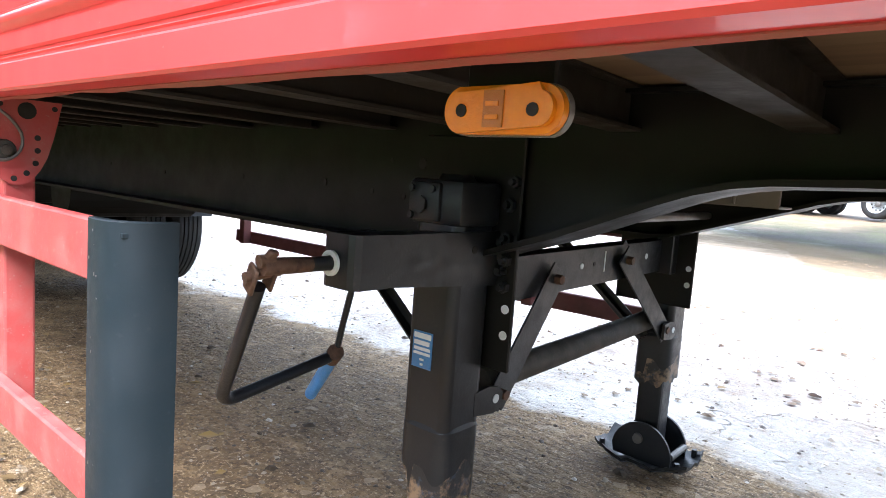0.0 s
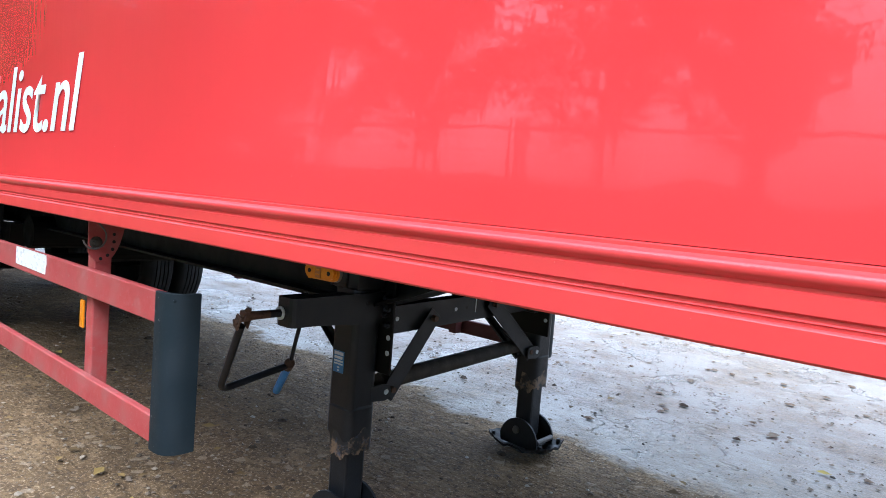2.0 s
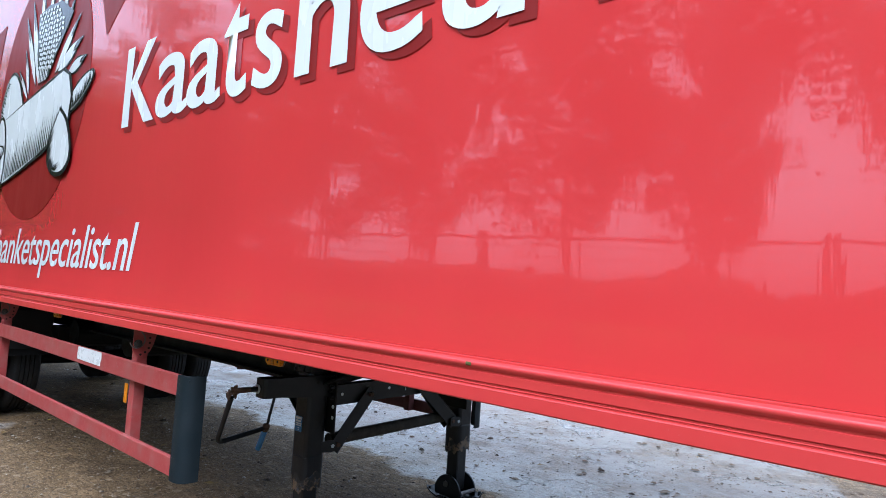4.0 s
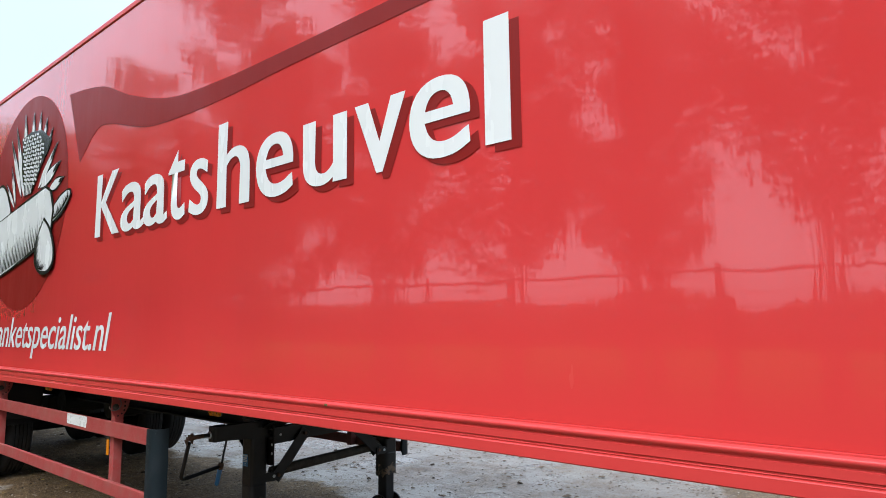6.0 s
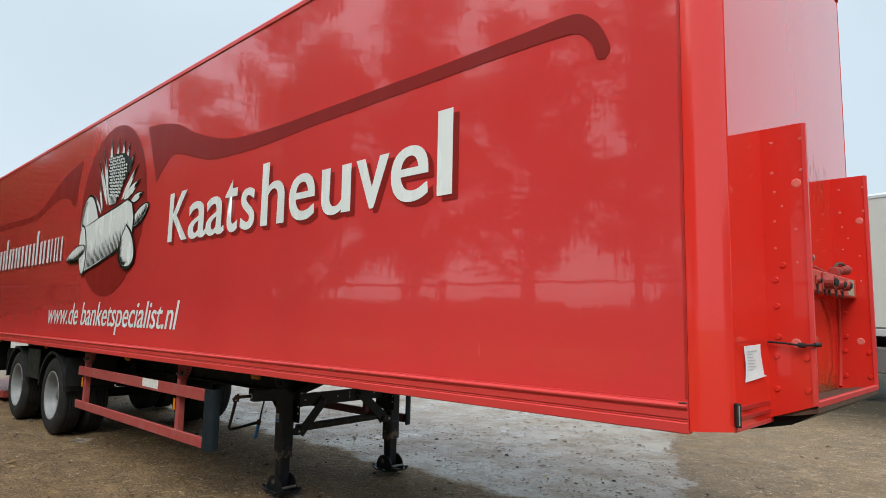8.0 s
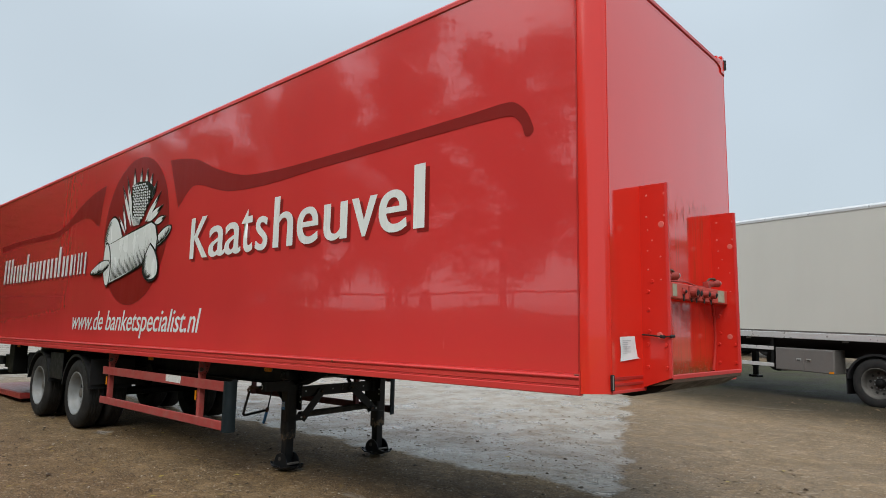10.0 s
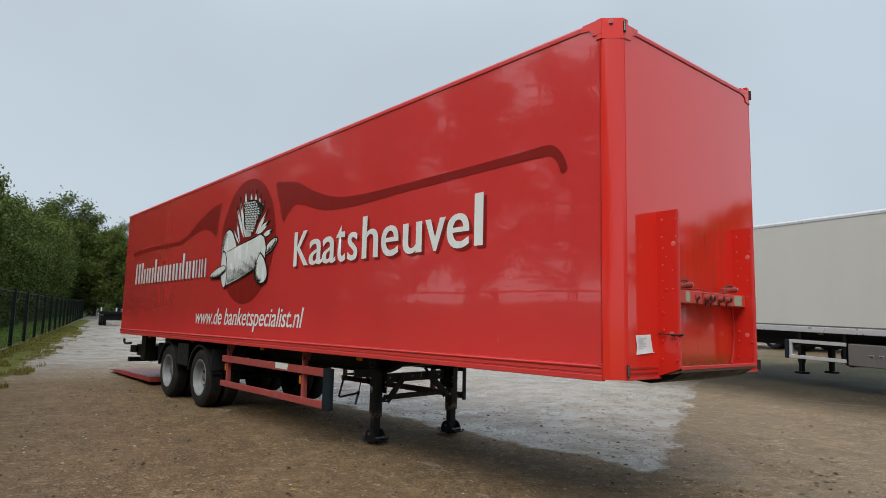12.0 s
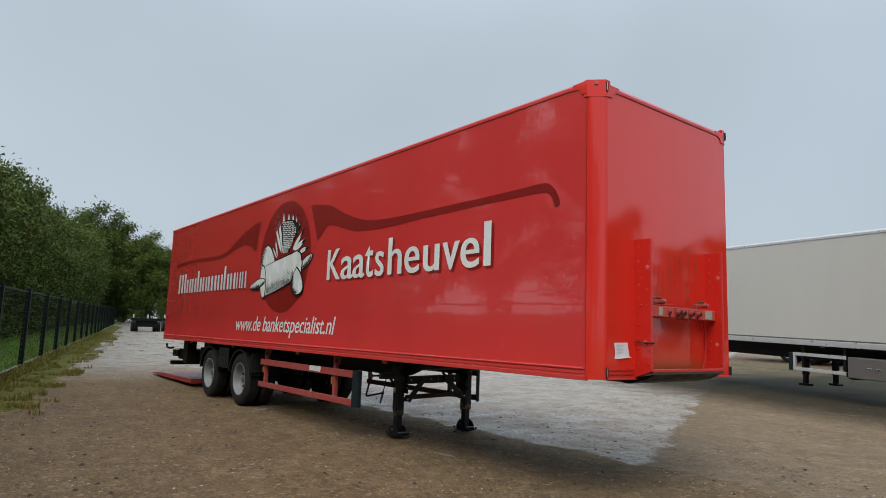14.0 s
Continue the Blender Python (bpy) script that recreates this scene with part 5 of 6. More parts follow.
        part("reflective_tape", b, M_REFLECT, guard, "strip of white reflective tape")


side_guard(0.078, 1)
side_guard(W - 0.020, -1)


# side marker lamps
def marker_lamp(x):
    b = B()
    box(b, x - 0.045, x + 0.045, 0.108, 0.116, 1.085, 1.135, 0.002)
    bracket = part("lamp_bracket", b, M_CHASSIS, trailer)
    b = B()
    out = [(x + (0.040 if math.cos(a) > 0 else -0.040) + 0.0205 * math.cos(a), 1.067 + 0.0205 * math.sin(a)) for a in [k * math.tau / 28 for k in range(28)]]
    prism(b, out, "y", 0.092, 0.110)
    bmesh.ops.bevel(b, geom=[e for e in b.edges if abs(e.verts[0].co.y - e.verts[1].co.y) < 1e-4 and e.verts[0].co.y < 0.1], offset=0.006, segments=2, affect="EDGES")
    lamp = part("marker_lamp", b, M_AMBER, trailer, "oval amber side marker lamp", True)
    b = B()
    prism(b, [(p[0] + (p[0] - x) * 0.015, p[1] + (p[1] - 1.066) * 0.05) for p in out], "y", 0.106, 0.114)
    part("lamp_base", b, M_GREYSTEEL, lamp, "", True)
    for dx in (-0.036, 0.036):
        b = B()
        tube(b, (x + dx, 0.0905, 1.066), (x + dx, 0.0925, 1.066), 0.0055, None, 12)
        part("screw_hole", b, M_HOLE, lamp)
    b = B()
    box(b, x - 0.012, x + 0.008, 0.0903, 0.0922, 1.052, 1.082)
    part("lens_mark", b, M_LENSMARK, lamp)
    for dz in (-0.008, 0.003):
        b = B()
        box(b, x - 0.009, x + 0.004, 0.0892, 0.0901, 1.066 + dz, 1.070 + dz)
        part("mark_bar", b, M_AMBER, lamp)


M_LENSMARK = dusty("dark_amber", (0.35, 0.12, 0.01), 0.4, (0.2, 0.08, 0.01), 0.3, 0, 60)
for x in (-3.522, -6.19, -9.2, -11.9):
    marker_lamp(x)


# wheels
def wheel_meshes():
    """Shared meshes of a twin-tyre wheel end round the y axis; y = 0 is the outer tyre's outer face."""
    R, w = 0.505, 0.272
    prof = [(0.300, 0.030), (0.315, 0.012), (0.36, 0.002), (0.42, 0.0), (0.462, 0.012), (0.485, 0.026), (R - 0.004, 0.040)]
    for k in range(5):
        y0 = 0.048 + k * 0.037
        prof += [(R, y0), (R, y0 + 0.027), (R - 0.013, y0 + 0.029), (R - 0.013, y0 + 0.035)]
    prof = prof[:-2] + [(R - 0.004, w - 0.040), (0.485, w - 0.026), (0.462, w - 0.012), (0.42, w), (0.36, w - 0.002), (0.315, w - 0.012), (0.300, w - 0.030)]
    tyre = lathe(B(), prof, 56, True)
    tyre2 = lathe(B(), [(r, y + 0.31) for r, y in prof], 56, True)
    rim = lathe(B(), [(0.318, 0.020), (0.318, 0.008), (0.306, 0.006), (0.296, 0.016), (0.282, 0.035), (0.276, 0.11), (0.262, 0.135), (0.240, 0.150), (0.20, 0.163), (0.155, 0.168), (0.145, 0.155), (0.10, 0.150), (0.10, 0.30), (0.28, 0.30), (0.30, 0.06), (0.31, 0.03)], 48, True)
    hub = lathe(B(), [(0.0005, 0.075), (0.055, 0.076), (0.068, 0.086), (0.072, 0.12), (0.10, 0.13), (0.105, 0.165), (0.0005, 0.165)], 24)
    nut = tube(B(), (0.122, 0.170, 0), (0.122, 0.138, 0), 0.016, 0.014, 6)
    hole = tube(B(), (0.212, 0.1635, 0), (0.212, 0.152, 0), 0.028, 0.028, 14)
    return tyre, tyre2, rim, hub, nut, hole


def wheel(x, y, s, parent, finish=(), z=0.5, shared={}):
    m = Matrix.Translation((x, y, z)) @ Matrix.Diagonal((1, s, 1, 1)) @ pose(0, 0, 0, 0, random.uniform(0, 60), 0)
    if not shared:
        tyre, tyre2, rim, hub, nut, hole = wheel_meshes()
        shared["tyre"] = part("tyre", tyre, M_RUBBER, parent, "worn black grooved tyre", True)
        shared["tyre2"] = part("tyre", tyre2, M_RUBBER, parent, "worn black grooved tyre", True)
        shared["rim"] = part("wheel", rim, M_RIM, parent, "deep grey-white steel wheel", True)
        shared["hub"] = part("hub", hub, M_GREYSTEEL, parent, "", True)
        shared["nut"] = part("wheel_nut", nut, M_GREYSTEEL, parent)
        shared["hole"] = part("rim_hole", hole, M_HOLE, parent)
        first = True
    else:
        first = False
    made = {}
    for k in ("rim", "tyre", "tyre2", "hub"):
        o = shared[k] if first else again(shared[k], Matrix.Identity(4), parent)
        o.parent = parent if k == "rim" else made["rim"]
        o.matrix_basis = m if k == "rim" else Matrix.Identity(4)
        made[k] = o
    for i in range(10):
        a = i * 36
        for k, turn in (("nut", a), ("hole", a + 18)):
            o = shared[k] if first and i == 0 else again(shared[k], Matrix.Identity(4), made["rim"])
            o.parent = made["rim"]
            o.matrix_basis = pose(0, 0, 0, 0, turn, 0)
            if finish and k == "nut":
                o.material_slots[0].link = "OBJECT"
                o.material_slots[0].material = finish[2]
    for k, mat in zip(("rim", "hub"), finish):
        made[k].material_slots[0].link = "OBJECT"
        made[k].material_slots[0].material = mat


AXLES, AXLE_Z = (-8.64, -10.42), 0.455
for ax in AXLES:
    wheel(ax, 0.06, 1, trailer, (), AXLE_Z)
    wheel(ax, W - 0.06, -1, trailer, (), AXLE_Z)
    b = B()
    tube(b, (ax, 0.25, AXLE_Z), (ax, W - 0.25, AXLE_Z), 0.065, None, 16)
    part("axle", b, M_CHASSIS, trailer)
    for y in (0.70, W - 0.70):
        b = B()
        for k in range(7):
            half = 0.62 - 0.07 * k
            rings = []
            for i in range(13):
                u = -1 + i / 6
                z = 0.565 + 0.016 * k + 0.07 * (u * half / 0.62) ** 2
                rings.append([b.verts.new((ax + u * half, y + dy, z + dz)) for dy, dz in ((-0.035, 0), (0.035, 0), (0.035, 0.013), (-0.035, 0.013))])
            for r0, r1 in zip(rings, rings[1:]):
                for q in range(4):
                    b.faces.new((r0[q], r0[(q + 1) % 4], r1[(q + 1) % 4], r1[q]))
            b.faces.new(rings[0][::-1])
            b.faces.new(rings[-1])
        part("leaf_spring", b, M_CHASSIS, trailer)
        for dx in (-0.70, 0.70):
            b = B()
            prism(b, [(ax + dx - 0.07, 0.60), (ax + dx + 0.07, 0.60), (ax + dx + 0.12, 0.84), (ax + dx - 0.12, 0.84)], "y", y - 0.05, y + 0.05)
            part("spring_hanger", b, M_CHASSIS, trailer)

# mudguards over the near and far wheels
for y0, y1 in ((0.045, 0.66), (W - 0.66, W - 0.045)):
    for ax in AXLES:
        b = B()
        rings = []
        for k in range(19):
            a = radians(8 + 164 * k / 18)
            rings.append([b.verts.new((ax + r * math.cos(a), yy, AXLE_Z + 0.02 + r * math.sin(a) * 0.985)) for r, yy in ((0.570, y0), (0.560, y0), (0.560, y1), (0.570, y1))])
        for r0, r1 in zip(rings, rings[1:]):
            for q in range(4):
                b.faces.new((r0[q], r0[(q + 1) % 4], r1[(q + 1) % 4], r1[q]))
        b.faces.new(rings[0][::-1])
        b.faces.new(rings[-1])
        rings = []
        for k in range(19):
            a = radians(8 + 164 * k / 18)
            rings.append([b.verts.new((ax + r * math.cos(a), yy, AXLE_Z + 0.02 + r * math.sin(a) * 0.985)) for r, yy in ((0.571, y0 - 0.003), (0.535, y0 - 0.003), (0.535, y0 + 0.006), (0.571, y0 + 0.006))])
        for r0, r1 in zip(rings, rings[1:]):
            for q in range(4):
                b.faces.new((r0[q], r0[(q + 1) % 4], r1[(q + 1) % 4], r1[q]))
        part("mudguard", b, M_FLAP, trailer, "black plastic mudguard", True)
    b = B()
    xm_ = (AXLES[0] + AXLES[1]) / 2
    box(b, xm_ - 0.30, xm_ + 0.30, y0, y0 + 0.012, 0.62, 1.03, 0.004)
    part("splash_plate", b, M_FLAP, trailer, "dirty black splash plate between the wheels")
    for x in (AXLES[0] + 0.60, AXLES[1] - 0.60):
        b = B()
        box(b, x - 0.006, x + 0.006, y0, y1, 0.62, 0.98, 0.002)
        part("mud_flap", b, M_FLAP, trailer)

# tail lift mechanism, underrun bar, hook and platform on the ground
b = B()
box(b, -13.55, -12.35, 0.30, W - 0.30, 0.60, 0.86, 0.01)
part("lift_housing", b, M_CHASSIS, trailer, "black tail lift housing")
b = B()
box(b, -13.58, -13.42, 0.12, W - 0.12, 0.455, 0.555, 0.008)
part("underrun_bar", b, M_CHASSIS, trailer, "black rear underrun bar")
for y in (0.42, W - 0.42):
    b = B()
    bar(b, (-13.45, y, 0.52), (-13.15, y, 1.10), 0.09, 0.03, (0, 1, 0), 0.004)
    part("bar_bracket", b, M_CHASSIS, trailer)
    b = B()
    bar(b, (-12.7, 0.95 if y < 1 else 1.5, 0.66), (-13.4, 0.95 if y < 1 else 1.5, 0.19), 0.06, 0.11, (0, 1, 0), 0.005)
    part("lift_arm", b, M_CHASSIS, trailer)
    b = B()
    tube(b, (-12.6, 1.05 if y < 1 else 1.4, 0.78), (-13.3, 1.05 if y < 1 else 1.4, 0.25), 0.045, None, 12)
    part("lift_cylinder", b, M_GREYSTEEL, trailer)
b = B()
box(b, -12.62, -12.30, 0.14, 0.36, 0.55, 1.08, 0.01)
part("side_box", b, M_CHASSIS, trailer)
b = B()
pipe(b, [(-13.55, 0.16, 0.88), (-13.82, 0.14, 0.86), (-13.98, 0.13, 0.87), (-14.05, 0.13, 0.92), (-14.03, 0.13, 0.97)], 0.028, 8)
part("tow_hook", b, M_CHASSIS, trailer, "bent black hook", True)
for k in range(3):
    b = B()
    tube(b, (-13.4 + 0.13 * k, 0.17, 0.68), (-13.4 + 0.13 * k, 0.17, 0.84), 0.055, 0.05, 14)
    part("air_tank", b, M_CHASSIS, trailer)
b = B()
prism(b, [(-16.15, 0.080), (-14.90, 0.140), (-12.45, 0.150), (-12.45, 0.045), (-14.85, 0.045)], "y", 0.34, W - 0.24)
platform = part("lift_platform", b, M_LIFT, trailer, "red tail lift platform lowered onto the ground")
b = B()
prism(b, [(-16.0, 0.092), (-14.90, 0.144), (-12.5, 0.154), (-12.5, 0.1515), (-14.90, 0.1415), (-16.0, 0.089)], "y", 0.38, W - 0.28)
part("platform_tread", b, M_LIFTTOP, platform, "worn red tread")
# tanks and lines below the floor
for x0, y, r in ((-6.9, 1.25, 0.14), (-7.6, 1.05, 0.12)):
    b = B()
    tube(b, (x0, y - 0.35, 0.80), (x0, y + 0.35, 0.80), r, None, 20)
    part("air_tank", b, M_CHASSIS, trailer)
b = B()
pipe(b, [(-3.2, 0.9, 1.08), (-4.3, 0.92, 1.05), (-5.5, 0.90, 1.07), (-7.0, 0.93, 1.03), (-8.2, 0.95, 0.95)], 0.012, 6)
part("air_line", b, M_HOLE, trailer)

# ---- white trailer parked alongside ----
white = thing("box_trailer", "off-white box trailer with aluminium rails and a steel toolbox", "trailer", Matrix.Translation((-2.244, 12.924, 0.132)) @ pose(0, 0, 0, 0, 0, -19.95) @ pose(0, 0, 0, 0, 1.72, 0))
# its own axes: x along the side towards its rear, y into the body
b = B()
box(b, -8.6, 5.2, 0.0, 2.55, 1.50, 4.13, 0.01)
part("box_body", b, M_PANEL, white, "plain off-white side")
b = B()
prism(b, [(-0.012, 4.115), (-0.012, 4.17), (0.02, 4.215), (0.10, 4.225), (0.10, 4.115)], "x", -8.62, 5.22)
part("roof_rail", b, M_ALU, white)
b = B()
box(b, -8.6, 5.2, -0.004, 0.05, 1.475, 1.515)
part("seam_strip", b, M_GREYSTEEL, white)
b = B()
box(b, -8.62, 5.22, -0.018, 0.08, 1.335, 1.475, 0.006)
part("bottom_rail", b, M_ALU, white, "pale aluminium bottom rail")
b = B()
box(b, -8.5, 5.1, 0.6, 0.75, 0.95, 1.33)
box(b, -8.5, 5.1, 1.8, 1.95, 0.95, 1.33)
box(b, -8.5, 5.1, 0.08, 2.47, 1.28, 1.335)
part("chassis", b, M_CHASSIS, white)
for z in (1.045, 0.655):
    b = B()
    box(b, -1.78, -0.22, -0.01, 0.02, z, z + 0.085, 0.004)
    part("guard_rail", b, M_ALU, white, "pale guard rail")
for x in (-1.74, -0.26, -1.48):
    b = B()
    box(b, x - 0.035, x + 0.035, 0.005 if x != -1.74 else -0.008, 0.06, 0.66, 1.34 if x != -1.74 else 1.125, 0.004)
    part("guard_post", b, M_ALU if x == -1.74 else M_CHASSIS, white)
b = B()
box(b, -1.93, -1.80, 0.0, 0.10, 0.64, 1.12, 0.02, 2)
part("guard_end", b, M_CAP, white)
b = B()
box(b, -0.16, 1.20, -0.012, 0.40, 0.605, 1.115, 0.012, 2)
toolbox = part("toolbox", b, M_STAINLESS, white, "brushed steel toolbox with two doors")
for x0, x1 in ((-0.15, 0.515), (0.525, 1.19)):
    b = B()
    box(b, x0, x1, -0.020, -0.012, 0.62, 1.10, 0.004)
    door = part("toolbox_door", b, M_STAINLESS, toolbox)
    lx = x1 - 0.11 if x0 < 0 else x0 + 0.11
    b = B()
    box(b, lx - 0.06, lx + 0.06, -0.026, -0.020, 0.83, 0.895, 0.006, 2)
    part("door_latch", b, M_CHROME, door)
    b = B()
    box(b, lx - 0.045, lx + 0.045, -0.030, -0.026, 0.842, 0.868, 0.002)
    part("latch_slot", b, M_HOLE, door)
b = B()
box(b, 1.09, 1.19, -0.028, -0.0205, 0.615, 0.655)
part("red_reflector", b, M_AMBER, toolbox)
for x, y in ((-2.05, 0.75), (-2.05, 1.85)):
    b = B()
    box(b, x - 0.07, x + 0.07, y - 0.07, y + 0.07, 0.50, 1.1, 0.01)
    box(b, x - 0.055, x + 0.055, y - 0.055, y + 0.055, 0.27, 0.6, 0.01)
    box(b, x - 0.14, x + 0.14, y - 0.12, y + 0.12, 0.21, 0.27, 0.015)
    part("support_leg", b, M_CHASSIS, white)
b = B()
tube(b, (-0.75, 0.9, 0.80), (-0.75, 1.7, 0.80), 0.30, None, 24)
part("air_tank", b, M_CHASSIS, white)
for k, x in enumerate((2.02, 3.38, 4.74)):
    for y, s in ((0.03, 1), (2.52, -1)):
        wheel(x, y, s, white, (M_DARKRIM, M_CHASSIS, M_RIM))
    b = B()
    rings = []
    for i in range(17):
        a = radians(5 + 170 * i / 16)
        rings.append([b.verts.new((x + r * math.cos(a), yy, 0.5 + r * math.sin(a))) for r, yy in ((0.60, 0.02), (0.555, 0.02), (0.555, 0.6), (0.60, 0.6))])
    for r0, r1 in zip(rings, rings[1:]):
        for q in range(4):
            b.faces.new((r0[q], r0[(q + 1) % 4], r1[(q + 1) % 4], r1[q]))
    part("mudguard", b, M_FLAP, white)
b = B()
box(b, 1.40, 1.42, 0.05, 0.62, 0.22, 0.75)
part("mud_flap", b, M_FLAP, white)
for x in (-0.9, 1.42):
    b = B()
    box(b, x - 0.06, x + 0.06, 0.02, 0.06, 1.29, 1.33, 0.004)
    part("marker_lamp", b, M_GREYSTEEL, white)

# ---- truck parked further behind ----
truck = thing("flatbed_truck", "far parked truck with a pale rear bumper and double wheels", "truck", Matrix.Translation((-12.2, 27.5, ground_z(-12.2, 27.5))) @ pose(0, 0, 0, 0, 0, -20))
b = B()
box(b, -0.2, 7.5, 0.7, 1.7, 0.85, 1.1)
part("frame", b, M_CHASSIS, truck)
b = B()
box(b, -0.55, 2.85, -0.45, -0.2, 0.52, 0.72, 0.02)
part("bumper", b, M_ALU, truck, "pale rear bumper")
b = B()
box(b, 0.65, 2.85, -0.40, -0.18, 0.74, 1.05, 0.02)
light_bar = part("light_unit", b, M_ALU, truck)
for x in (0.95, 1.9, 2.6):
    b = B()
    box(b, x - 0.16, x + 0.16, -0.412, -0.402, 0.80, 0.98)
    part("tail_light", b, M_REDLENS if x > 1.2 else M_CHASSIS, light_bar)
b = B()
box(b, 1.1, 2.2, -0.35, 0.3, 1.06, 1.2, 0.01)
part("tank_cover", b, M_BLUEPAINT, truck)
b = B()
box(b, 3.7, 4.9, -0.35, 0.3, 0.45, 1.0, 0.06, 2)
part("fuel_tank", b, M_GREYSTEEL, truck)
for x in (2.7, 3.95, 6.6):
    wheel(x, 0.05, 1, truck)
    wheel(x, 2.4, -1, truck)
b = B()
box(b, -0.3, 7.6, 0.0, 2.45, 1.15, 1.35, 0.01)
part("bed", b, M_CHASSIS, truck)


# ---- container chassis at the far end of the yard ----
def far_chassis(x, y):
    z = ground_z(x, y)
    t = thing("container_chassis", "distant dark empty container chassis by the fence", "trailer", Matrix.Translation((x, y, z)) @ pose(0, 0, 0, 0, 0, FENCE_TURN + 2), "far chassis")
    b = B()
    box(b, -9, 0, 0.5, 0.75, 0.95, 1.25)
    box(b, -9, 0, 1.75, 2.0, 0.95, 1.25)
    part("frame", b, M_CHASSIS, t)
    b = B()
    box(b, -0.3, 0.05, -0.05, 2.55, 1.02, 1.28, 0.02)
    part("end_beam", b, M_CHASSIS, t)
    for yy in (0.05, 1.25, 2.4):
        b = B()
        box(b, -0.12, 0.0, yy, yy + 0.12, 1.28, 1.62 if yy == 1.25 or yy < 0.1 else 1.40, 0.01)
        part("stanchion", b, M_PRINT if yy < 2 else M_CHASSIS, t)
    b = B()
    box(b, -0.9, -0.15, 0.35, 2.2, 0.55, 1.02, 0.02)
    part("rear_housing", b, M_CHASSIS, t)
    b = B()
    box(b, -0.1, 0.03, 0.15, 2.35, 0.48, 0.62, 0.01)
    part("underrun_bar", b, M_CHASSIS, t)
    for x2 in (-0.9, -2.2):
        wheel(x2, 0.0, 1, t)
        wheel(x2, 2.5, -1, t)
    return t


far_chassis(-60.2, 9.4)
far_chassis(-60.8, 12.3)

# ---- fence behind the verge ----
STEP = 4.2
fence = thing("mesh_fence", "dark green steel mesh fence with square posts", "fence")
b = B()
box(b, -0.065, 0.065, -0.065, 0.065, -0.1, 2.32, 0.004)
post0 = part("fence_post", b, M_FENCE, fence)
b = B()
box(b, -0.045, 0.045, -0.045, 0.045, 2.32, 2.345, 0.004)
pcap0 = part("post_cap", b, M_FENCE, post0)
b = B()
for k in range(14):
    z = 0.06 + 0.160 * k
    for yy in (-0.007, 0.007):
        box(b, 0.03, STEP - 0.03, yy - 0.003, yy + 0.003, z - 0.003, z + 0.003)
for k in range(42):
    x = 0.05 + 0.1 * k
    box(b, x - 0.0013, x + 0.0013, -0.0013, 0.0013, 0.02, 2.26)
box(b, 0.03, STEP - 0.03, -0.012, 0.012, 2.225, 2.268)
panel0 = part("mesh_panel", b, M_FENCE, fence)
first = True
direction = Vector((-1, 0.2315)).normalized()
start = Vector((13.83, fence_y(13.83)))
for k in range(25):
    p = start + direction * STEP * k
    q = start + direction * STEP * (k + 1)
    zp, zq = ground_z(*p), ground_z(*q)
    m = Matrix.Translation((p.x, p.y, zp)) @ pose(0, 0, 0, 0, -math.degrees(math.atan2(zq - zp, STEP)), 180 + FENCE_TURN)
    if first:
        post0.matrix_basis, panel0.matrix_basis, first = m, m, False
    else:
        o = again(post0, m, fence)
        again(pcap0, Matrix.Identity(4), o)
        again(panel0, m, fence)
corner = start + direction * STEP * 25
for k in range(11):
    p = corner + Vector((0.30, 1.0)).normalized() * STEP * k
    m = Matrix.Translation((p.x, p.y, ground_z(*p))) @ pose(0, 0, 0, 0, 0, math.degrees(math.atan2(1.0, 0.30)))
    o = again(post0, m, fence)
    again(pcap0, Matrix.Identity(4), o)
    again(panel0, m, fence)

# concrete edging under the fence, in lengths of its own
edging = thing("concrete_edging", "grey concrete edging strip under the fence", "kerb", kind="structure")
b = B()
box(b, 0.004, STEP - 0.004, -0.03, 0.07, -0.1, 0.09, 0.008)
edge0 = part("edging_slab", b, M_KERB, edging)
for k in range(25):
    p = start + direction * STEP * k
    q = start + direction * STEP * (k + 1)
    zp, zq = ground_z(*p), ground_z(*q)
    m = Matrix.Translation((p.x, p.y, zp)) @ pose(0, 0, 0, 0, -math.degrees(math.atan2(zq - zp, STEP)), 180 + FENCE_TURN)
    if k == 0:
        edge0.matrix_basis = m
    else:
        again(edge0, m, edging)

# ---- grass verge, lawn beyond the fence ----
rng = np.random.default_rng(4)
vv, ff = [], []
nx, nv = 1100, 12
for i in range(nx + 1):
    x = 16 - 96 * (i / nx)
    for j in range(nv):
        u = j / (nv - 1)
        wob = 0.24 * noise.noise((x * 0.5, 3, 1)) + 0.16 * noise.noise((x * 1.9, 7, 1)) + 0.12 * noise.noise((x * 6.3, 8, 1))
        y = fence_y(x) + 0.08 + u * (1.60 + wob)
        z = ground_z(x, y) + 0.06 * (1 - u) ** 0.7 * (1 + 0.6 * noise.noise((x * 1.3, y * 1.3, 2))) + 0.035 * noise.noise((x * 3.7, y * 3.7, 6)) * (1 - u * 0.4) - 0.045 * u ** 1.5
        vv.append((x, y, z))
for i in range(nx):
    for j in range(nv - 1):
        a = i * nv + j
        ff.append((a, a + 1, a + nv + 1, a + nv))
verge = mesh_part("verge", vv, ff, M_VERGE, smooth=True)
tagged(verge, "uneven grassy verge along the fence", "verge", kind="structure")
vv = []
for x in lines((-400, -120, 40), (-120, 60, 4), (60, 400, 60)):
    for d in (0.1, 2, 6, 14, 40, 150, 500):
        y = fence_y(x) - d
        vv.append((x, y, ground_z(x, y) + 0.03 + (0.05 * noise.noise((x * 0.4, d, 3)) if d < 20 else 0)))
ncol = 7
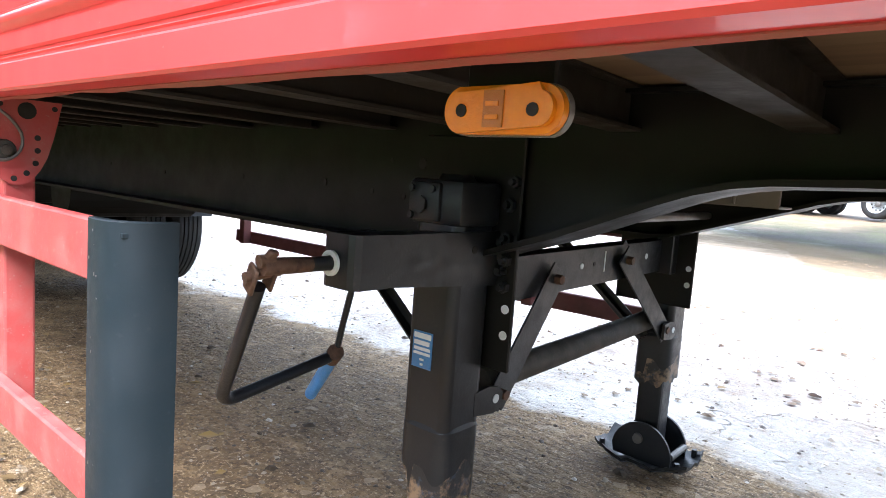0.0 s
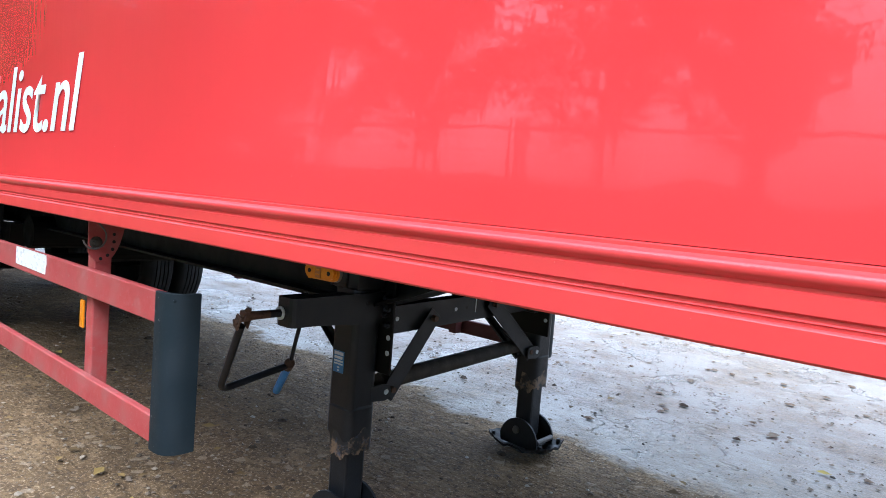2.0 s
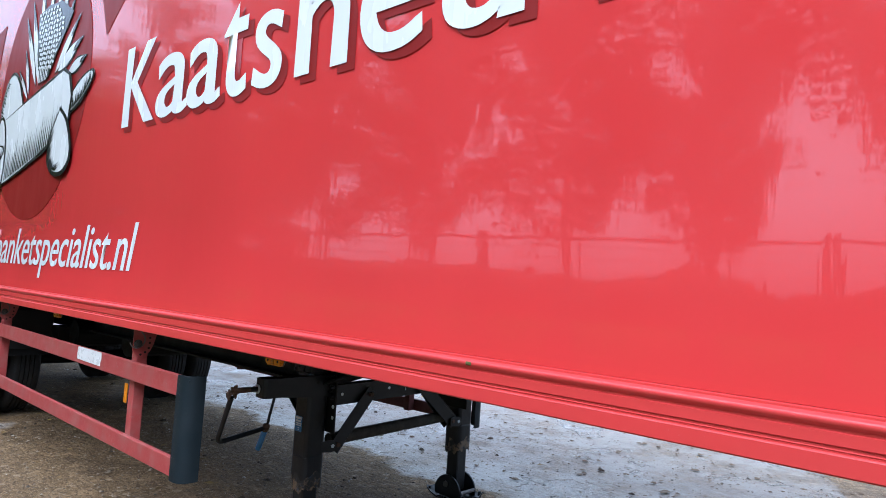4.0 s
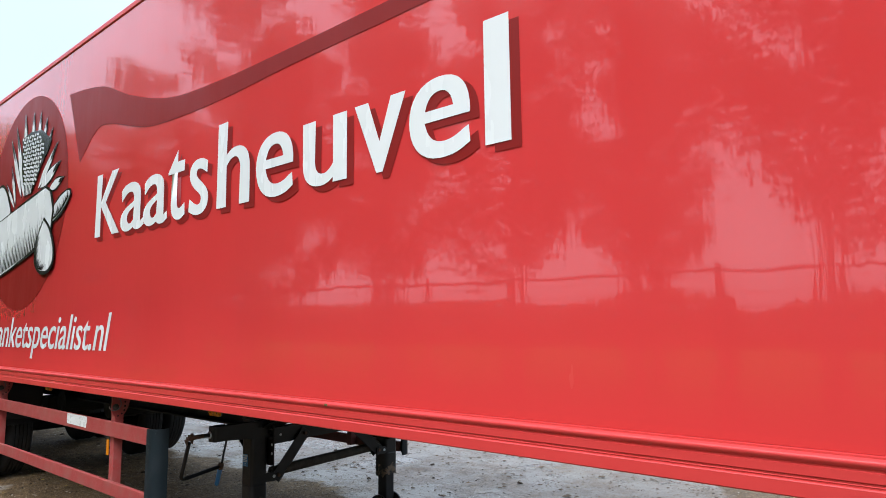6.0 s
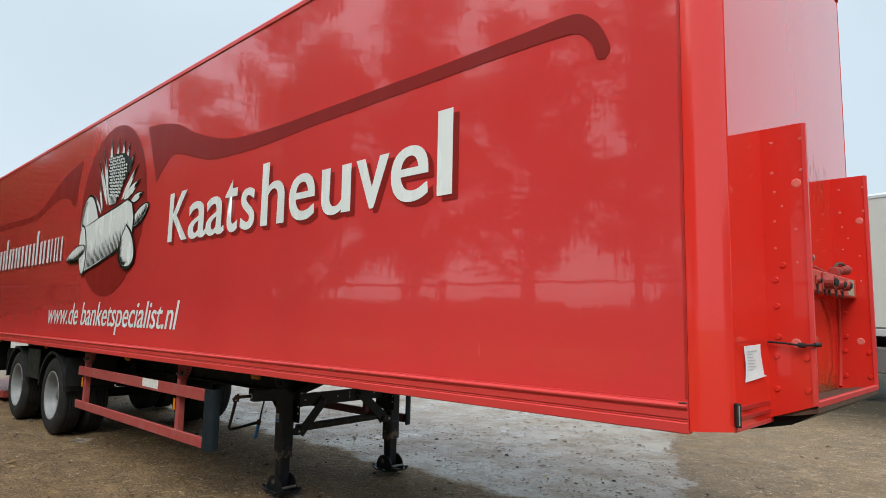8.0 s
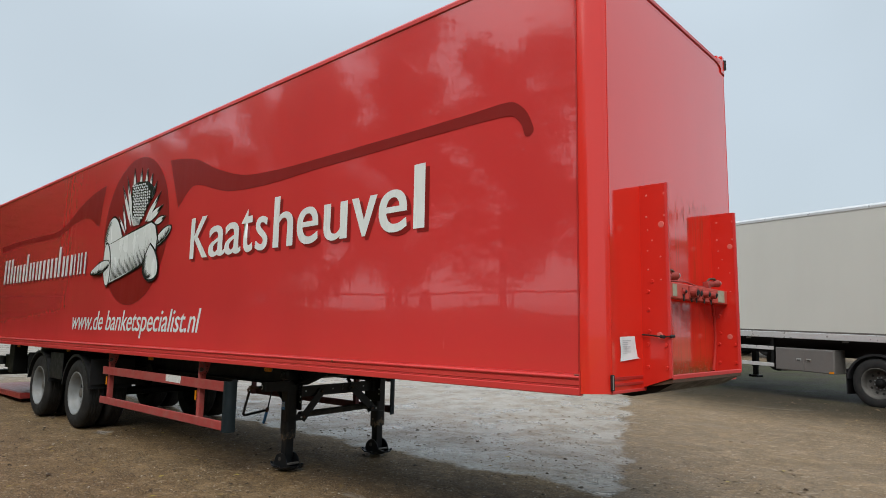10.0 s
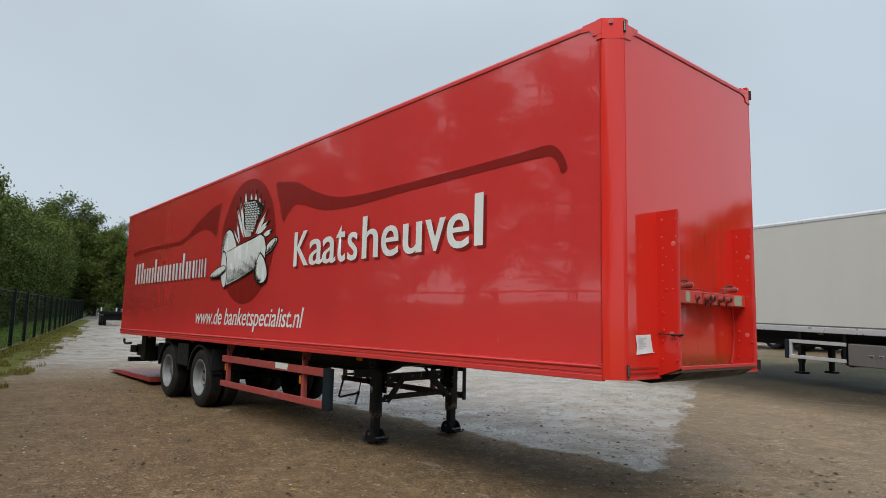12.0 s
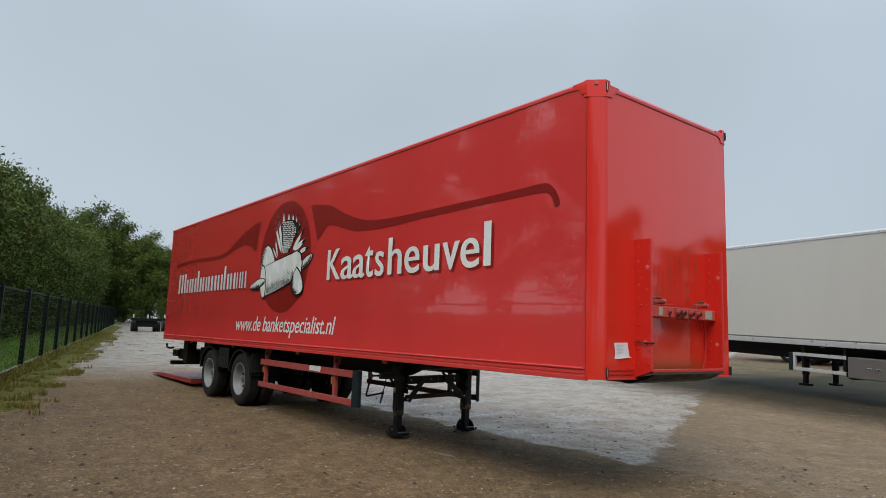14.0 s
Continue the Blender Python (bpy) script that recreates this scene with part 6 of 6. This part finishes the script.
ff = [(i * ncol + j, i * ncol + j + 1, (i + 1) * ncol + j + 1, (i + 1) * ncol + j) for i in range(len(vv) // ncol - 1) for j in range(ncol - 1)]
lawn = mesh_part("lawn", vv, ff, M_LAWN, smooth=True)
tagged(lawn, "rough grass beyond the fence", "grass", kind="structure")


def blades(name, count, place, low, high, mat, label, wide=0.006):
    """Bent two-part grass blades at places given by a function of the random source."""
    x, y = place(count)
    count = len(x)
    z = np.array([ground_z(a, c) for a, c in zip(x, y)])
    h = rng.uniform(low, high, count) * rng.uniform(0.6, 1.2, count)
    a = rng.uniform(0, math.tau, count)
    lean = rng.uniform(0.15, 0.7, count) * h
    wx, wy = np.cos(a + 1.57) * wide, np.sin(a + 1.57) * wide
    dx, dy = np.cos(a) * lean, np.sin(a) * lean
    v = np.stack([np.stack([x - wx * 1.5, y - wy * 1.5, z - 0.02], 1), np.stack([x + wx * 1.5, y + wy * 1.5, z - 0.02], 1), np.stack([x + wx + dx * 0.4, y + wy + dy * 0.4, z + h * 0.65], 1), np.stack([x - wx + dx * 0.4, y - wy + dy * 0.4, z + h * 0.65], 1), np.stack([x + dx, y + dy, z + h], 1)], 1).reshape(-1, 3)
    k = np.arange(count)[:, None] * 5
    quads = (k + np.array([0, 1, 2, 3])).tolist()
    tris = (k + np.array([3, 2, 4])).tolist()
    ob = mesh_part(name, v.tolist(), quads + tris, mat)
    return tagged(ob, label, "grass", kind="stuff")


def on_verge(n):
    x = 10 - 68 * rng.random(n) ** 1.1
    u = rng.random(n) ** 1.4
    clump = np.array([noise.noise((a * 1.7, b_ * 3, 4)) for a, b_ in zip(x, u)])
    keep = clump > -0.22 + 0.42 * u + 0.25 * rng.random(n)
    return x[keep], (-7.01 - 0.2315 * x + 0.02 + u * (1.6 + 0.6 * clump))[keep]


blades("grass_blades", 170000, on_verge, 0.025, 0.13, M_GRASS, "long yellow-green grass along the fence", 0.0045)


def behind_fence(n):
    x = 14 - 90 * rng.random(n)
    return x, -7.01 - 0.2315 * x - 0.1 - 4.0 * rng.random(n) ** 1.5


def weeds(n):
    x = 9 - 62 * rng.random(n)
    clump = np.array([noise.noise((a * 0.9, 2, 7)) for a in x])
    keep = clump + 0.5 * rng.random(n) > 0.08
    return x[keep], (-7.01 - 0.2315 * x + 0.10 + 0.45 * rng.random(n) ** 1.5)[keep]


blades("verge_weeds", 30000, weeds, 0.06, 0.19, M_GRASS, "clumps of taller weeds at the foot of the fence", 0.0065)


blades("tall_grass", 9000, behind_fence, 0.08, 0.26, M_GRASS, "tall grass behind the fence")


# ---- trees ----
def tree_mesh(seed, height, spread, n=15000, size=0.078, foot=0.26, loose=0.42):
    r = np.random.default_rng(seed)
    trunk = B()
    pts, rad = [], []
    lean = r.uniform(-0.25, 0.25, 2)
    for i in range(9):
        t = i / 8
        pts.append(Vector((lean[0] * t + 0.10 * math.sin(3 * t + seed), lean[1] * t + 0.10 * math.cos(2.3 * t + seed), height * 0.9 * t - 0.2)))
        rad.append(0.17 * (1 - t) ** 0.8 + 0.02)
    for i in range(8):
        tube(trunk, pts[i], pts[i + 1], rad[i], rad[i + 1], 8, False)
    tips = []
    for k in range(22):
        t = foot + (0.98 - foot) * (k + r.random()) / 22
        i = min(7, int(t * 8))
        base = pts[i].lerp(pts[i + 1], t * 8 - i)
        a = k * 2.4 + r.uniform(-0.5, 0.5)
        reach = spread * (1.1 - 0.75 * abs(t - 0.5) * 1.6) * r.uniform(0.6, 1.1)
        end = base + Vector((math.cos(a) * reach, math.sin(a) * reach, reach * r.uniform(0.5, 1.1)))
        mid = base.lerp(end, 0.5) + Vector((0, 0, -0.12 * reach))
        tube(trunk, base, mid, 0.05 * (1 - t) + 0.018, 0.03 * (1 - t) + 0.012, 6, False)
        tube(trunk, mid, end, 0.03 * (1 - t) + 0.012, 0.006, 6, False)
        for u in (0.3, 0.5, 0.7, 0.88, 1.0):
            tips.append(np.array(base.lerp(end, u)) + (0, 0, -0.1 * reach * math.sin(math.pi * u)))
    tips.append(np.array(pts[8]))
    tips = np.array(tips)
    c = tips[r.integers(0, len(tips), n)] + r.normal(0, 1, (n, 3)) * np.array([loose, loose, loose * 0.86])
    d1 = r.normal(0, 1, (n, 3))
    d1 /= np.linalg.norm(d1, axis=1)[:, None]
    d2 = np.cross(d1, r.normal(0, 1, (n, 3)))
    d2 /= np.linalg.norm(d2, axis=1)[:, None]
    s = r.uniform(0.65, 1.35, (n, 1)) * size
    v = np.stack([c - d1 * s * 1.3, c + d1 * s * 0.9 + d2 * s * 0.8, c + d1 * s * 0.7 - d2 * s * 0.8], 1).reshape(-1, 3)
    f = (np.arange(n)[:, None] * 3 + np.arange(3)).tolist()
    return trunk, v.tolist(), f


kinds = []
for k, (h, s, leaves, size, foot) in enumerate(((12.5, 1.9, 12000, 0.072, 0.26), (11.0, 2.1, 12000, 0.072, 0.30), (13.5, 2.0, 12000, 0.072, 0.24), (9.5, 2.0, 12000, 0.072, 0.30), (12.0, 2.2, 15000, 0.090, 0.06), (10.5, 2.4, 15000, 0.090, 0.05))):
    tr, v, f = tree_mesh(11 + k, h, s, leaves, size, foot, 0.25 if k < 4 else 0.42)
    t = thing("tree", "slender green poplar tree with a pale trunk behind the fence", "tree", None, "row of trees")
    part("trunk", tr, M_BARK, t, "", True)
    mesh_part("crown", v, f, M_LEAF, t)
    kinds.append(t)
used = [False] * 6


def plant(x, y, k, size, turn):
    m = Matrix.Translation((x, y, ground_z(x, y))) @ pose(0, 0, 0, 0, 0, turn) @ Matrix.Diagonal((size, size, size, 1))
    if not used[k]:
        kinds[k].matrix_basis = m
        kinds[k].scale = (size,) * 3
        used[k] = True
    else:
        o = copy_thing(kinds[k], Matrix.Translation((x, y, ground_z(x, y))) @ pose(0, 0, 0, 0, 0, turn))
        o.scale = (size,) * 3


r = random.Random(7)
x = 22.0
i = 0


def tall(x):
    """The row grows taller towards its far end."""
    return 0.82 + 0.006 * min(45, max(0, -50 - x))


while x > -110:
    near = x > -22
    size = r.uniform(0.88, 1.08) if x > -22 else tall(x) * r.uniform(0.92, 1.06)
    plant(x + r.uniform(-0.5, 0.5), fence_y(x) - 4.5 + r.uniform(-0.8, 0.8), i % 4 if near else 4 + i % 2, size, r.uniform(0, 360))
    if x < -22 or i % 3 == 1:
        plant(x - 1.4, fence_y(x) - 8.5 + r.uniform(-1, 1), r.randrange(4) if near else 4 + r.randrange(2), size * r.uniform(0.88, 1.0), r.uniform(0, 360))
    if -60 < x < -22:
        plant(x - 0.7, fence_y(x) - 12.5 + r.uniform(-1, 1), 4 + r.randrange(2), size * r.uniform(0.9, 1.0), r.uniform(0, 360))
    x -= 2.7 if x > -22 else 3.1
    i += 1
for k in range(30):
    plant(-108 + 0.2 * k + r.uniform(-3, 3), 12 + 1.3 * k, 4 + r.randrange(2), max(0.9, 1.5 - 0.03 * k) * r.uniform(0.92, 1.04), r.uniform(0, 360))

# hedge far behind the trees
n = 26000
hx = rng.uniform(-90, 45, n)
top = np.array([2.9 + 1.1 * noise.noise((a * 0.16, 5, 2)) + 0.6 * noise.noise((a * 0.7, 9, 2)) for a in hx])
c = np.stack([hx, -7.01 - 0.2315 * hx - 34 + rng.normal(0, 1.0, n), top * rng.random(n) ** 0.8], 1)
c[:, 2] += np.array([ground_z(a, 0) for a in hx])
d1 = rng.normal(0, 1, (n, 3))
d1 /= np.linalg.norm(d1, axis=1)[:, None]
d2 = np.cross(d1, rng.normal(0, 1, (n, 3)))
d2 /= np.linalg.norm(d2, axis=1)[:, None]
sz = rng.uniform(0.2, 0.42, (n, 1))
hv = np.stack([c - d1 * sz, c + d2 * sz * 0.6, c + d1 * sz, c - d2 * sz * 0.6], 1).reshape(-1, 3)
hedge = mesh_part("hedge", hv.tolist(), (np.arange(n)[:, None] * 4 + np.arange(4)).tolist(), M_LEAF)
tagged(hedge, "dense dark green hedge beyond the row of trees", "hedge", kind="stuff")

# trees beyond the front of the trailer, mirrored in its paint
for k in range(25):
    plant(54 - 1.6 * k + r.uniform(-1.5, 1.5), -6 + 3.3 * k, 4 + r.randrange(2), r.uniform(0.8, 1.1), r.uniform(0, 360))

# ---- loose stones and leaves on the yard ----
def pebbles(name, count, x0, x1, y0, y1, low, high, label, mat=M_PEBBLE, power=5, flat=0.7):
    base = np.array([(1, 0.1, 0), (0.5, 0.85, 0), (-0.5, 0.8, 0), (-1, 0, 0), (-0.5, -0.9, 0), (0.55, -0.8, 0), (0.4, 0.3, 0.75), (-0.4, 0.2, 0.7), (0, -0.45, 0.72)])
    tri = np.array([(0, 1, 6), (1, 2, 6), (2, 7, 6), (2, 3, 7), (3, 4, 7), (4, 8, 7), (4, 5, 8), (5, 0, 8), (0, 6, 8), (6, 7, 8)])
    x, y = rng.uniform(x0, x1, count), rng.uniform(y0, y1, count)
    z = np.array([ground_z(a, c) for a, c in zip(x, y)])
    s = low + (high - low) * rng.random(count) ** power
    a = rng.uniform(0, math.tau, count)
    sq = rng.uniform(0.6, 1.25, (count, 9, 1))
    v = base[None] * s[:, None, None] * sq
    ca, sa = np.cos(a)[:, None], np.sin(a)[:, None]
    v = np.stack([v[..., 0] * ca - v[..., 1] * sa, v[..., 0] * sa + v[..., 1] * ca, v[..., 2] * flat], -1)
    v += np.stack([x, y, z - 0.002], 1)[:, None]
    f = (np.arange(count)[:, None, None] * 9 + tri).reshape(-1, 3)
    ob = mesh_part(name, v.reshape(-1, 3).tolist(), f.tolist(), mat)
    return tagged(ob, label, "gravel", kind="stuff")


pebbles("gravel", 32000, -9, 5, -4.6, 5, 0.0025, 0.013, "scattered small pale and brown stones")
pebbles("coarse_gravel", 19000, -12, 7, -5.2, 5, 0.005, 0.017, "sparse coarser stones on the yard")


def litter(name, count, x0, x1, y0, y1, label, verge=False):
    x, y = rng.uniform(x0, x1, count), rng.uniform(y0, y1, count)
    if verge:
        y = -7.01 - 0.2315 * x + y
    z = np.array([ground_z(a, c) for a, c in zip(x, y)]) + (0.05 if verge else 0.006)
    a, s = rng.uniform(0, math.tau, count), 0.008 + 0.024 * rng.random(count) ** 1.6
    out = []
    for k, (u, w, h) in enumerate(((-1.3, 0, 0.0), (0, 0.75, 0.3), (1.3, 0, 0.1), (0, -0.75, 0.4))):
        out.append(np.stack([x + s * (u * np.cos(a) - w * np.sin(a)), y + s * (u * np.sin(a) + w * np.cos(a)), z + s * h * rng.uniform(0, 1.2, count)], 1))
    v = np.stack(out, 1).reshape(-1, 3)
    f = (np.arange(count)[:, None] * 4 + np.arange(4)).tolist()
    ob = mesh_part(name, v.tolist(), f, M_FALLEN)
    return tagged(ob, label, "leaves", kind="stuff")


litter("fallen_leaves", 2600, -16, 5, -5, 1, "scattered yellow and brown fallen leaves")
litter("leaf_litter", 350, -12, 2, 1, 10, "sparse fallen leaves")
litter("verge_leaves", 3600, -45, 8, 0.15, 1.6, "brown and yellow leaves caught in the verge grass", True)
pebbles("mud_clods", 4200, -6, 6, 2.6, 12.5, 0.005, 0.034, "low brown clods and stones on the open muddy part of the yard", M_MUD, 3.5, 0.4)
pebbles("soil_clods", 700, -13, 6, -5.2, 4, 0.012, 0.034, "dark clods of soil on the gravel yard", M_CLOD, 2.5)
